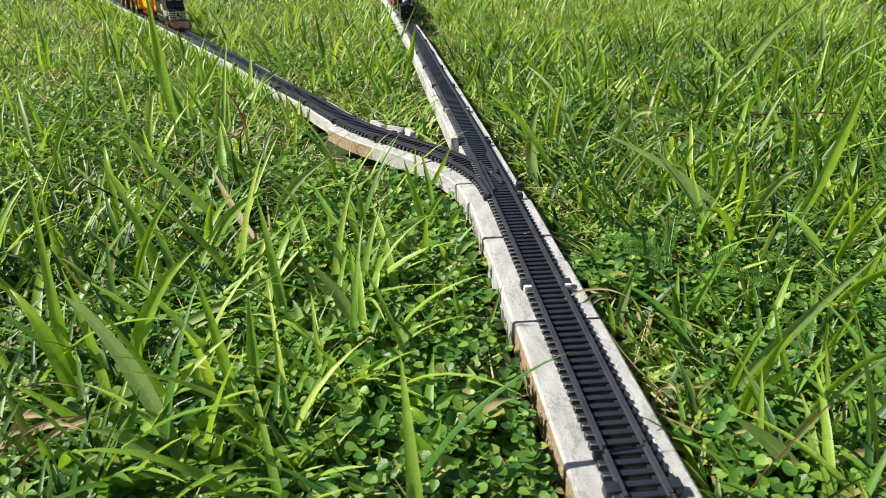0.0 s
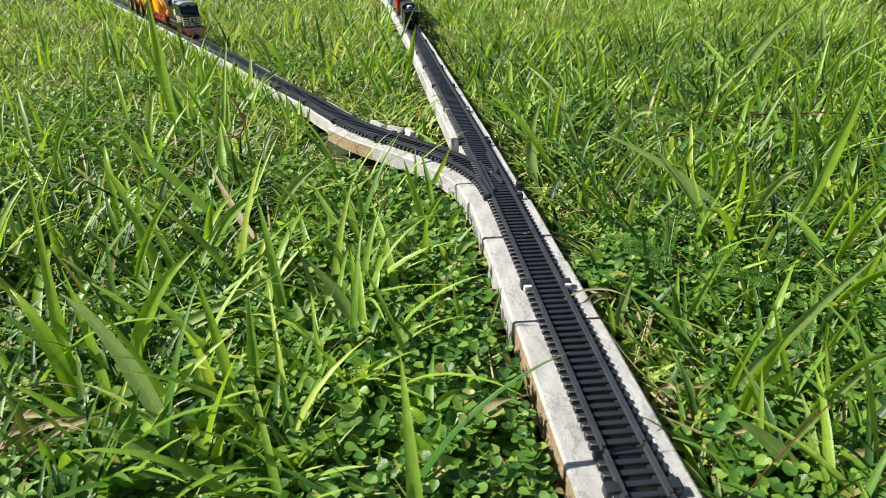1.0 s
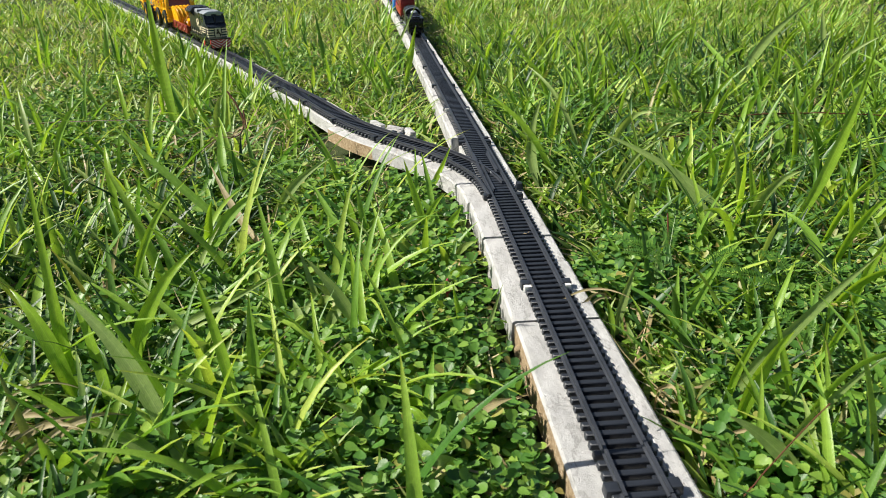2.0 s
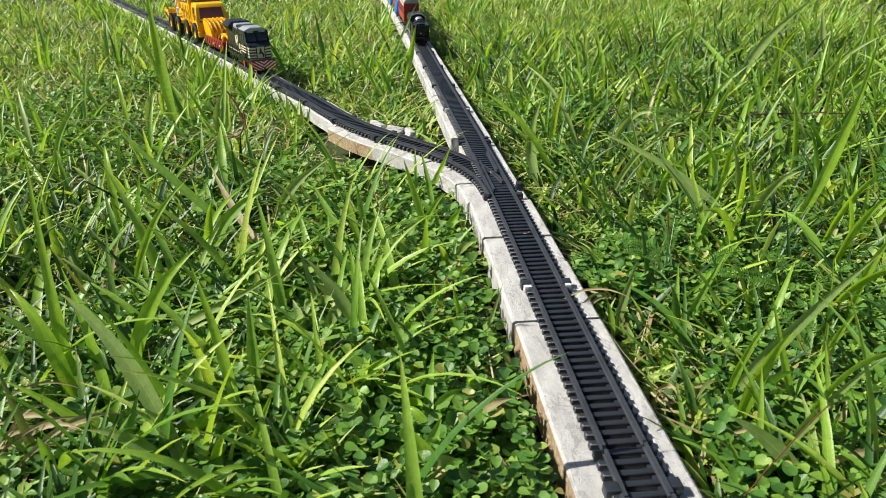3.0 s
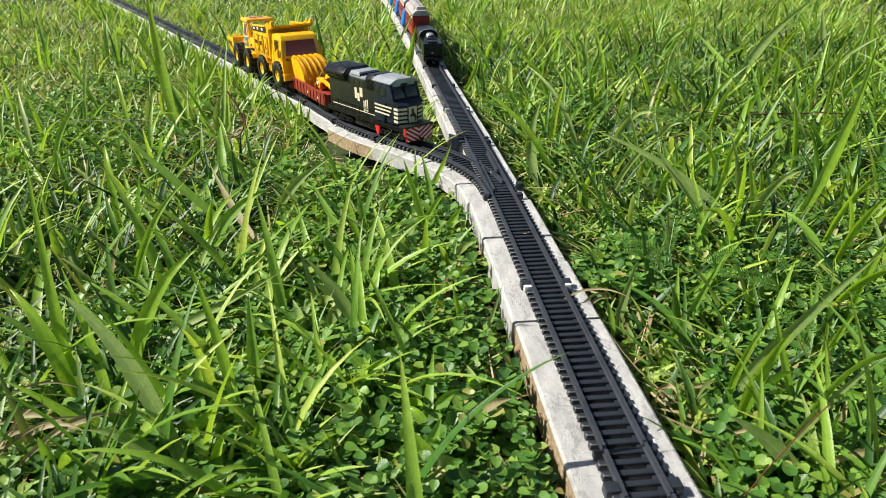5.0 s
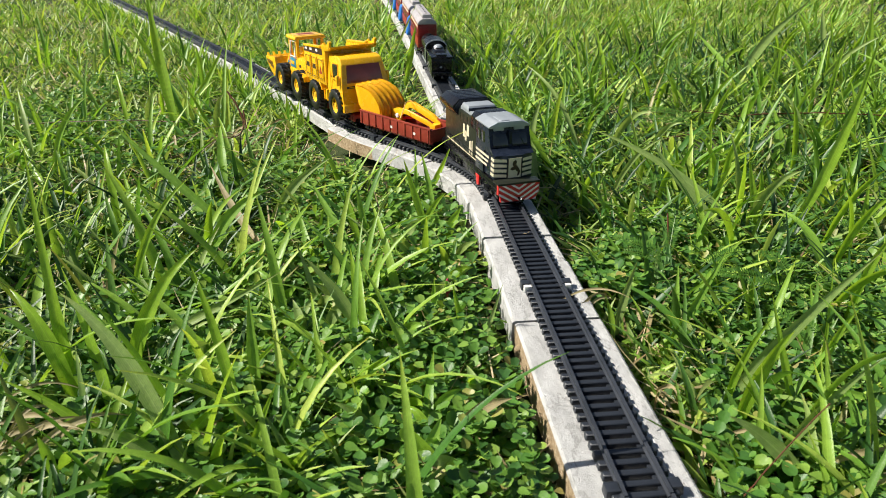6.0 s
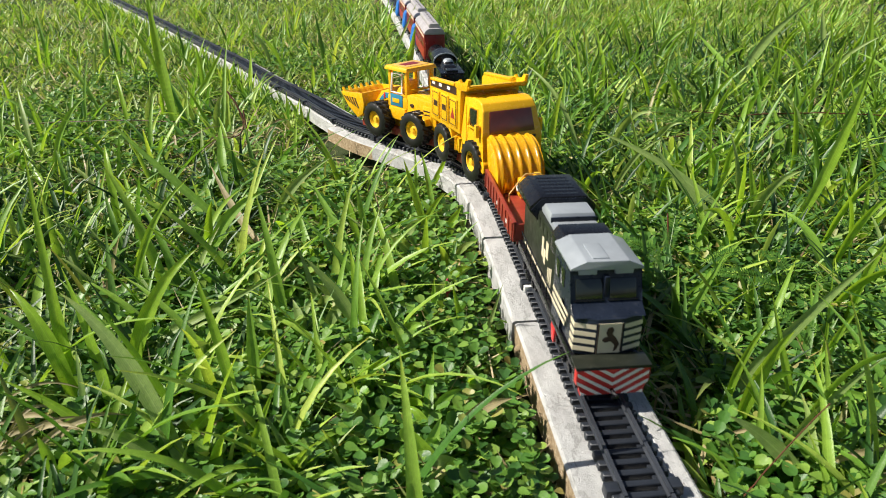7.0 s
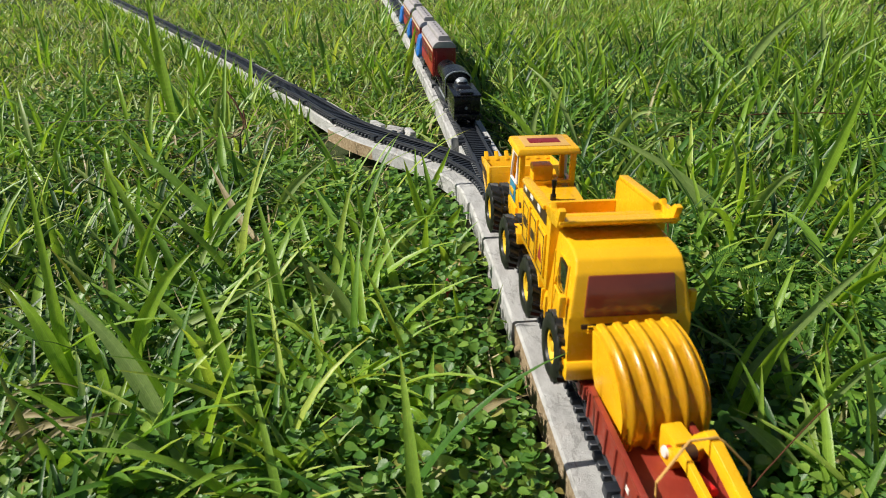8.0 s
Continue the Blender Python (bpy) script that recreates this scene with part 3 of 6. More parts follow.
def diesel():
    d = thing("diesel_locomotive", "black toy diesel locomotive with red chevron pilot and silver roof", "locomotive")
    part("frame", box(-139, -2, -15.5, 15.5, 10.5, 15.5, 0.6), M_BLACK, d)
    # pilot with chevrons
    plate = [(-16.5, 16.5), (16.5, 16.5), (16.5, 9.0), (14.6, 7.6), (14.2, 3.2), (-14.2, 3.2), (-14.6, 7.6), (-16.5, 9.0)]
    pilot = part("pilot", prism(plate, -3.5, 0.0, "x", 0.3), M_RED, d, "red pilot plate")
    for k in range(6):
        z0 = -9.4 + k * 4.3
        for side in (-1, 1):
            poly = [(0.0, z0), (side * 20.0, z0 + 12.4), (side * 20.0, z0 + 14.1), (0.0, z0 + 1.7)]
            for axis, lim, sign in ((1, 16.2, -1), (1, 3.5, 1), (0, side * 15.9, -side)):
                if poly:
                    poly = clip_poly(poly, lambda p, a=axis, l=lim, s=sign: (p[a] - l) * s >= 0, cut_at(axis, lim))
            if len(poly) > 2 and max(p[1] for p in poly) < 9.4:
                poly = clip_poly(poly, lambda p: (p[0] - side * 14.0) * -side >= 0, cut_at(0, side * 14.0))
            if len(poly) > 2:
                part("chevron_stripe", prism(poly, -0.1, 0.22, "x"), M_WHITE, pilot, "white painted stripe", 0)
    part("snow_plough_step", box(-10, 0.3, -16.8, 16.8, 16.4, 18.0, 0.3), M_OLIVE, d)
    coupler(d, 1.0)
    # nose
    nose_plan = [(-34, -15), (-13.5, -15), (-10.2, -6), (-10.2, 6), (-13.5, 15), (-34, 15)]
    nose = part("nose", prism(nose_plan, 16.5, 35.5, "z", 1.0), M_DKBLUE, d, "cream-banded nose")
    band_plan = [(-20, -15.25), (-13.3, -15.25), (-9.9, -6.1), (-9.9, 6.1), (-13.3, 15.25), (-20, 15.25)]
    part("nose_band", prism(band_plan, 18.0, 34.0, "z", 0.5), M_DKBLUE, nose)
    part("emblem_plate", box(-9.95, -9.75, -5.6, 5.6, 18.4, 33.6), M_CREAM, nose, "cream emblem plate", 0)
    for k in range(4):
        z = 18.9 + k * 3.9
        for side in (-1, 1):
            bar = [(-19.5, side * 15.4), (-13.2, side * 15.45), (-10.0, side * 6.4), (-10.9, side * 6.4), (-13.9, side * 14.9), (-19.5, side * 14.9)]
            part("nose_stripe", prism(bar, z, z + 2.3, "z"), M_CREAM, nose, "cream stripe", 0)
    emblem = [(-1.2, 31.2), (0.6, 32.0), (1.6, 30.4), (1.0, 28.4), (3.0, 26.0), (4.6, 23.0), (3.4, 20.0), (2.0, 19.2), (2.6, 22.4), (0.4, 24.6), (-2.2, 24.0), (-3.6, 25.2), (-2.6, 26.4), (-1.0, 27.0), (-1.8, 29.0)]
    part("emblem", prism([(y, z) for y, z in emblem], -9.8, -9.5, "x"), M_DARKBAR, nose, "dark rearing emblem shape", 0)
    for y in (-5.6, 5.1):
        part("emblem_edge", box(-9.95, -9.6, y, y + 0.5, 18.6, 33.4), M_DARKBAR, nose, "", 0)
    # cab
    cab_side = [(-11.5, 35.5), (-19.5, 39.2), (-24.0, 51.5), (-24.0, 54.0), (-50, 54.0), (-50, 16.5), (-33, 16.5), (-33, 35.5)]
    cab = part("cab", prism(cab_side, -16.3, 16.3, "y", 0.7), M_DKBLUE, d, "dark blue-black cab")
    for y0, y1 in ((-13.8, -1.6), (1.6, 13.8)):
        # windscreen panes lie in the sloped cab front
        w = part("windscreen", box(-0.5, 0.35, y0, y1, -4.6, 4.6, 0.5), M_DGLASS, cab, "dark windscreen pane")
        w.matrix_basis = pose(-0.0214, 0, 0.0448, 0, -20, 0)
        f = part("window_frame", box(-0.3, 0.7, y0 - 0.8, y1 + 0.8, -5.5, -4.7, 0.2), M_BLACK, cab)
        f.matrix_basis = pose(-0.0214, 0, 0.0448, 0, -20, 0)
    part("windscreen_post", box(-23.6, -20.2, -1.2, 1.2, 39, 51, 0.4), M_DKBLUE, cab)
    for y in (-9.5, 7.0):
        part("number_board", box(-24.4, -22.4, y - 3.2, y + 5.2, 51.2, 54.4, 0.6), M_SILVER, cab, "grey roof headlamp box")
    for side in (-1, 1):
        y = side * 16.3
        for x0 in (-46, -37):
            part("side_window", box(x0, x0 + 6.5, min(y, y + side * 0.3), max(y, y + side * 0.3), 41, 49.5, 0.1), M_DGLASS, cab, "dark side window")
        for k in range(3):
            part("side_stripe", box(-49, -21 + 2 * k - 4, min(y, y + side * 0.25), max(y, y + side * 0.25), 24 + k * 3.6, 25.6 + k * 3.6), M_CREAM, cab, "cream stripe", 0)
    roof_prof = [(-16.6, 53.5), (-16.6, 54.8), (-9.5, 58.0), (9.5, 58.0), (16.6, 54.8), (16.6, 53.5)]
    part("cab_roof", prism(roof_prof, -52, -22.0, "x", 0.6), M_SILVER, d, "silver-painted cab roof")
    part("roof_panel", box(-40, -24.5, -6.5, 1.0, 57.6, 58.5, 0.3), M_SILVER, d)
    # hood
    hood = part("hood", box(-136, -50, -13.2, 13.2, 15.5, 50.5, 1.0), M_OLIVE, d, "dark olive hood side")
    part("hood_top_front", prism([(-14.8, 44), (-14.8, 53.0), (-11.5, 57.2), (11.5, 57.2), (14.8, 53.0), (14.8, 44)], -66, -52.2, "x", 0.6), M_BLACK, d, "gloss black hood top")
    part("fan_deck", box(-103, -66.2, -11.6, 11.6, 49.5, 53.0, 0.8), M_SILVER, d, "silver fan deck")
    part("fan_housing", box(-98, -79, -12.4, 12.4, 52.4, 56.6, 1.2, top=(2, 2, 1, 1)), M_SILVER, d, "pale blue-grey fan housing")
    part("fan_edge", box(-79.6, -78.4, -12.0, 12.0, 52.6, 55.2, 0.3), M_DKBLUE, d)
    rad = [(-13.2, 44), (-18.6, 50.5), (-18.0, 53.0), (-12.5, 58.0), (12.5, 58.0), (18.0, 53.0), (18.6, 50.5), (13.2, 44)]
    part("radiator", prism(rad, -137, -101, "x", 0.8), M_BLACK, d, "flared gloss black radiator hood")
    part("radiator_front", prism([(-12.9, 45), (-17.6, 50.6), (-12.2, 57.0), (12.2, 57.0), (17.6, 50.6), (12.9, 45)], -101.0, -100.5, "x"), M_DKBLUE, d)
    for k in range(6):
        part("louvre", box(-133 + k * 5.3, -130 + k * 5.3, -9, 9, 57.8, 58.12, 0.1), M_BLACK, d)
    for side in (-1, 1):
        y = side * 13.2
        lo, hi = min(y, y + side * 0.3), max(y, y + side * 0.3)
        for x0, x1, z0, z1 in ((-88, -84, 30, 41), (-83.5, -79.5, 28, 36), (-79, -74, 33, 42), (-73, -71, 20, 30), (-70, -68, 20, 31), (-67, -65, 20, 32)):
            part("lettering_bar", box(x0, x1, lo, hi, z0, z1, 0.1), M_CREAM, d, "cream lettering block", 0)
        part("side_stripe", box(-130, -52, lo, hi, 18.2, 19.0), M_CREAM, d, "cream stripe", 0)
        for k in range(9):
            x = -128 + k * 8.5
            part("hood_door", box(x, x + 7.2, min(y, y + side * 0.25), max(y, y + side * 0.25), 43.0, 48.5, 0.2), M_OLIVE, d)
        hr = rod([(-131, side * 15.2, 24.5), (-53, side * 15.2, 24.5)], 0.35, 6)
        for x in range(-130, -52, 13):
            rod([(x, side * 15.2, 15.2), (x, side * 15.2, 24.5)], 0.3, 6, hr)
        part("handrail", hr, M_BLACK, d)
        part("tank_end", prism([(-52, 10.0), (-44, 10.0), (-45, 1.8), (-49, 1.2)], min(side * 12.2, side * 15.4), max(side * 12.2, side * 15.4), "y", 0.6), M_SCARLET, d, "bright red tank end")
        part("steps", box(-9, -3, min(side * 12, side * 15.6), max(side * 12, side * 15.6), 5, 10.5, 0.4), M_BLACK, d)
    part("fuel_tank", box(-92, -54, -12.5, 12.5, 2.6, 10.6, 1.4), M_BLACK, d)
    bogie(d, -30, M_BLACK, 11.8, 24, 5.2, 3)
    bogie(d, -112, M_BLACK, 11.8, 24, 5.2, 3)
    coupler(d, -139, -1)
    proportion(d, 1.0, 1.0, 13.2, 0.985)
    return d


def gondola():
    g = thing("gondola_wagon", "oxide red low-sided gondola wagon with ribbed sides", "wagon", "red flat wagons")
    L = 102
    part("floor", box(-L, 0, -14.5, 14.5, 9.5, 12.0, 0.5), M_BROWN, g)
    for side in (-1, 1):
        y = side * 15.2
        part("side", box(-L, 0, y - 0.8, y + 0.8, 9.0, 21.5, 0.4), M_BROWN, g)
        part("top_rail", box(-L, 0, y - 1.2, y + 1.2, 21.0, 22.6, 0.4), M_BROWN, g)
        for k in range(10):
            x = -2.5 - k * 10.75
            part("rib", box(x - 0.9, x + 0.9, min(y, y + side * 1.7), max(y, y + side * 1.7), 9.2, 21.4, 0.3), M_BROWN, g)
        for k in (1, 4):
            x = -8 - k * 10.9
            part("lettering_bar", box(x - 5, x - 1, min(y + side * 0.75, y + side * 1.0), max(y + side * 0.75, y + side * 1.0), 13, 15.4), M_WHITE, g, "small white lettering block", 0)
        part("sill", box(-L + 2, -2, min(side * 10, side * 13), max(side * 10, side * 13), 6.5, 9.6, 0.4), M_BROWN, g)
    for x in (-L, -1.6):
        part("end", box(x, x + 1.6, -14.4, 14.4, 9.0, 21.0, 0.4), M_BROWN, g)
    bogie(g, -16, M_BLACK, 10.8, 14, 4.4)
    bogie(g, -L + 16, M_BLACK, 10.8, 14, 4.4)
    coupler(g, 0)
    coupler(g, -L, -1)
    return g


def flat_wagon(L=106):
    g = thing("flat_wagon", "oxide red flat wagon carrying a yellow toy vehicle", "wagon", "red flat wagons")
    part("deck", box(-L, 0, -13.5, 13.5, 9.5, 13.0, 0.6), M_BROWN, g)
    for side in (-1, 1):
        part("sill", box(-L + 1, -1, min(side * 12.2, side * 14.6), max(side * 12.2, side * 14.6), 7.0, 14.0, 0.4), M_BROWN, g)
        for k in range(9):
            x = -5 - k * 10
            part("stake_pocket", box(x - 1.2, x + 1.2, min(side * 14.4, side * 15.4), max(side * 14.4, side * 15.4), 7.5, 13.6, 0.3), M_BROWN, g)
    part("centre_beam", box(-L + 4, -4, -3, 3, 5, 9.6, 0.5), M_BROWN, g)
    bogie(g, -16, M_BLACK, 10.8, 14, 4.4)
    bogie(g, -L + 16, M_BLACK, 10.8, 14, 4.4)
    coupler(g, 0)
    coupler(g, -L, -1)
    return g


def toy_tyre(parent, x, y, z, r, width):
    """A chunky toy wheel: lugged tyre with a dished yellow rim."""
    s = 1 if y > 0 else -1
    n = 72
    rows = [(0.48, 0.40, 0), (0.52, 0.50, 0), (0.62, 0.53, 0), (0.84, 0.52, 0), (0.91, 0.46, 0), (0.92, 0.44, 1), (0.92, 0.08, 1), (0.92, 0.04, 0), (0.92, -0.04, 0), (0.92, -0.08, 2), (0.92, -0.44, 2), (0.91, -0.46, 0), (0.84, -0.50, 0), (0.50, -0.50, 0)]
    bm = bmesh.new()
    rings = []
    for f, h, lane in rows:
        ring = []
        for i in range(n):
            a = 2 * math.pi * (i + (0.9 * h * 6 if lane else 0)) / n
            up = 0.09 if lane and ((i + (2 if lane == 2 else 0)) // 2) % 2 else 0.0
            q = r * (f + up)
            ring.append(bm.verts.new(Vector((x + q * math.cos(a), y + s * h * width, z + q * math.sin(a))) * 0.001))
        rings.append(ring)
    for a, b in zip(rings, rings[1:]):
        for i in range(n):
            bm.faces.new((a[i], a[(i + 1) % n], b[(i + 1) % n], b[i]))
    bm.faces.new(rings[-1])
    w = thing_part("wheel", parent)
    part("tyre", bm, M_TYRE, w, "lugged black rubber tyre")
    hub = [(0.6, width * 0.42), (r * 0.14, width * 0.42), (r * 0.17, width * 0.30), (r * 0.30, width * 0.22), (r * 0.38, width * 0.24), (r * 0.43, width * 0.40), (r * 0.51, width * 0.42), (r * 0.51, -width * 0.3), (r * 0.3, -width * 0.3)]
    hub = [(a, b * s) for a, b in hub]
    part("rim", lathe(hub if s < 0 else hub[::-1], (x, y, z), "y", 28), M_YELLOW_D, w, "dished yellow rim")
    return w


def thing_part(name, parent):
    ob = new(name)
    ob.parent = parent
    return ob


def dump_truck():
    t = thing("toy_dump_truck", "yellow plastic toy dump truck riding on a flat wagon", "toy truck")
    part("chassis", box(-88, -6, -11, 11, 13.2, 24, 1.5), M_YELLOW, t)
    # cab body: lower and upper parts, tapered
    side = [(-1, 16), (0, 20), (0, 26), (-1.0, 40), (-2.0, 46), (-6.5, 65), (-10, 70.5), (-16, 72.5), (-36, 72.5), (-37, 70), (-37, 36), (-31, 30), (-27, 16)]
    cab = part("cab", prism(side, -23, 23, "y", 2.6, segs=3), M_YELLOW, t, "rounded yellow cab")
    for v in cab.data.vertices:
        z = v.co.z * 1000
        if z > 46:
            v.co.y *= 1 - 0.14 * (z - 46) / 27
    scr = part("windscreen", box(-0.9, 0.5, -17.6, 17.6, -9.6, 9.0, 1.4, top=(0, 0, 1.6, 1.6)), M_WIND, cab, "dark amber windscreen")
    scr.matrix_basis = pose(-0.0040, 0, 0.0560, 0, -13.0, 0)
    gr = part("grille", box(-2.6, -0.1, -18.5, 18.5, 38.2, 43.4, 0.4), M_DARKBAR, cab, "dark grille strip")
    gr.matrix_basis = pose(0, 0, 0, 0, -1.5, 0)
    for y in (-16, 11.5):
        for z in (38.9, 40.4, 41.9):
            b = part("grille_bar", box(-1.0, 0.5, y, y + 4.6, z, z + 0.8, 0.2), M_YELLOW, cab)
            b.matrix_basis = pose(0, 0, 0, 0, -1.5, 0)
    part("bumper", prism([(-6, 16), (1.6, 16), (2.4, 18), (2.4, 23), (1.2, 25.5), (-6, 25.5)], -23.6, 23.6, "y", 1.0), M_YELLOW, cab)
    for s in (-1, 1):
        y = s * 22.7
        pan = part("side_window", prism([(-11, 50), (-24.5, 50), (-24.5, 64), (-14.5, 64)], min(s * 20.6, s * 22.2), max(s * 20.6, s * 22.2), "y", 0.5), M_DGLASS, cab, "dark side window")
        pan.matrix_basis = pose(0, 0, 0)
        part("window_rim", rod([(-10, s * 22.9, 49), (-25.5, s * 22.9, 49), (-25.5, s * 21.0, 65), (-14, s * 21.0, 65), (-10, s * 22.9, 49)], 0.55, 6), M_YELLOW, cab)
        part("mirror", box(-9, -5.5, min(s * 23.2, s * 26.2), max(s * 23.2, s * 26.2), 44, 55, 1.2), M_YELLOW, cab)
        part("door_line", rod([(-27.5, s * 23.1, 66), (-27.5, s * 23.1, 30), (-24, s * 23.1, 27)], 0.35, 5), M_YELLOW, cab)
        arch = [(-31, 24)] + [(-16 + 14.5 * math.cos(a), 21 + 15 * math.sin(a)) for a in [math.pi * (1 - i / 10) for i in range(11)]] + [(-1, 24), (-3, 22)] + [(-16 + 12.5 * math.cos(a), 21 + 12.8 * math.sin(a)) for a in [math.pi * i / 10 for i in range(11)]] + [(-29, 22)]
        part("wheel_arch", prism(arch, min(s * 15, s * 24.2), max(s * 15, s * 24.2), "y", 0.3), M_YELLOW, t)
        part("side_tank", box(-52, -38, min(s * 13, s * 22), max(s * 13, s * 22), 20, 32, 2.0, top=(1, 1, 1, 1)), M_YELLOW, t)
        for k in range(2):
            part("tank_strap", box(-42 - k * 7, -40.5 - k * 7, min(s * 13, s * 22.5), max(s * 13, s * 22.5), 20, 32.6, 0.5), M_YELLOW, t)
        part("rear_fender", prism([(-53, 30), (-56, 37), (-61, 40), (-74, 40), (-78, 36), (-80, 28), (-78, 28), (-75, 34), (-72, 37), (-61, 37), (-57, 34), (-55, 29)], min(s * 12, s * 22.5), max(s * 12, s * 22.5), "y", 0.4), M_YELLOW, t)
        toy_tyre(t, -17.5, s * 22.0, 20.8, 16.4, 14.0)
        toy_tyre(t, -73, s * 22.0, 20.8, 16.4, 14.0)
    # dump bed
    bed = part("dump_bed", box(-92, -38, -22, 22, 36, 39, 0.8), M_YELLOW, t, "open yellow dump bed")
    for s in (-1, 1):
        wall = [(-92, 38), (-38, 38), (-37, 80), (-40, 84), (-46, 78), (-90, 74), (-94, 70)]
        part("bed_side", prism(wall, min(s * 21, s * 23.4), max(s * 21, s * 23.4), "y", 0.5), M_YELLOW, bed)
        part("bed_rim", prism([(-46, 77.2), (-90, 73.2), (-90, 75.6), (-46, 79.6)], min(s * 20.6, s * 24.8), max(s * 20.6, s * 24.8), "y", 0.5), M_YELLOW, bed)
        y = s * 23.4
        part("bed_stripe", prism([(-44, 70), (-92, 67.5), (-91, 73), (-44, 76.4)], min(y, y + s * 0.3), max(y, y + s * 0.3), "y"), M_DARKBAR, bed, "dark brown side stripe", 0)
        for k, x in enumerate((-88, -75, -60)):
            part("lettering_bar", box(x, x + 5.5, min(y + s * 0.2, y + s * 0.5), max(y + s * 0.2, y + s * 0.5), 70.4 + k * 0.6, 73.2 + k * 0.6), M_WHITE, bed, "small pale lettering block", 0)
        for x in (-87, -71, -55):
            fr = box(x, x + 13, min(y, y + s * 0.9), max(y, y + s * 0.9), 42, 66, 0.5)
            part("bed_panel", fr, M_YELLOW, bed)
            for z in (43.5, 64.0):
                part("panel_line", box(x + 1, x + 12, min(y + s * 0.8, y + s * 1.1), max(y + s * 0.8, y + s * 1.1), z, z + 0.5), M_DARKBAR, bed, "", 0)
            for xx in (x + 1, x + 11.5):
                part("panel_line", box(xx, xx + 0.5, min(y + s * 0.8, y + s * 1.1), max(y + s * 0.8, y + s * 1.1), 43.5, 64.5), M_DARKBAR, bed, "", 0)
            if x == -55:
                tri = prism([(x + 3, 49), (x + 10, 49), (x + 6.5, 58)], min(y + s * 0.8, y + s * 1.1), max(y + s * 0.8, y + s * 1.1), "y")
                part("warning_sign", tri, M_ORANGE, bed, "small orange warning triangle", 0)
            else:
                part("decal", box(x + 3, x + 10, min(y + s * 0.8, y + s * 1.1), max(y + s * 0.8, y + s * 1.1), 52, 57), M_DARKBAR, bed, "small dark decal", 0)
        part("canopy_cheek", prism([(-46, 76), (-38, 75), (-27, 77), (-24, 86.5), (-27, 87), (-31, 82), (-46, 81)], min(s * 21, s * 23.6), max(s * 21, s * 23.6), "y", 0.4), M_YELLOW, bed)
    part("bed_front", prism([(-41, 38), (-38, 38), (-37, 78), (-40, 78)], -21.5, 21.5, "y", 0.4), M_YELLOW, bed)
    part("canopy", prism([(-41, 74.5), (-30, 75.8), (-24, 80.0), (-24, 81.6), (-31, 78.4), (-41, 77.5)], -23.2, 23.2, "y", 0.5), M_YELLOW, bed, "sloped canopy over the cab")
    part("bed_back", prism([(-93, 38), (-90.5, 38), (-91, 60), (-93.5, 60)], -21.5, 21.5, "y", 0.4), M_YELLOW, bed)
    proportion(t, 1.13, 0.94, 13.2, 1.07)
    return t


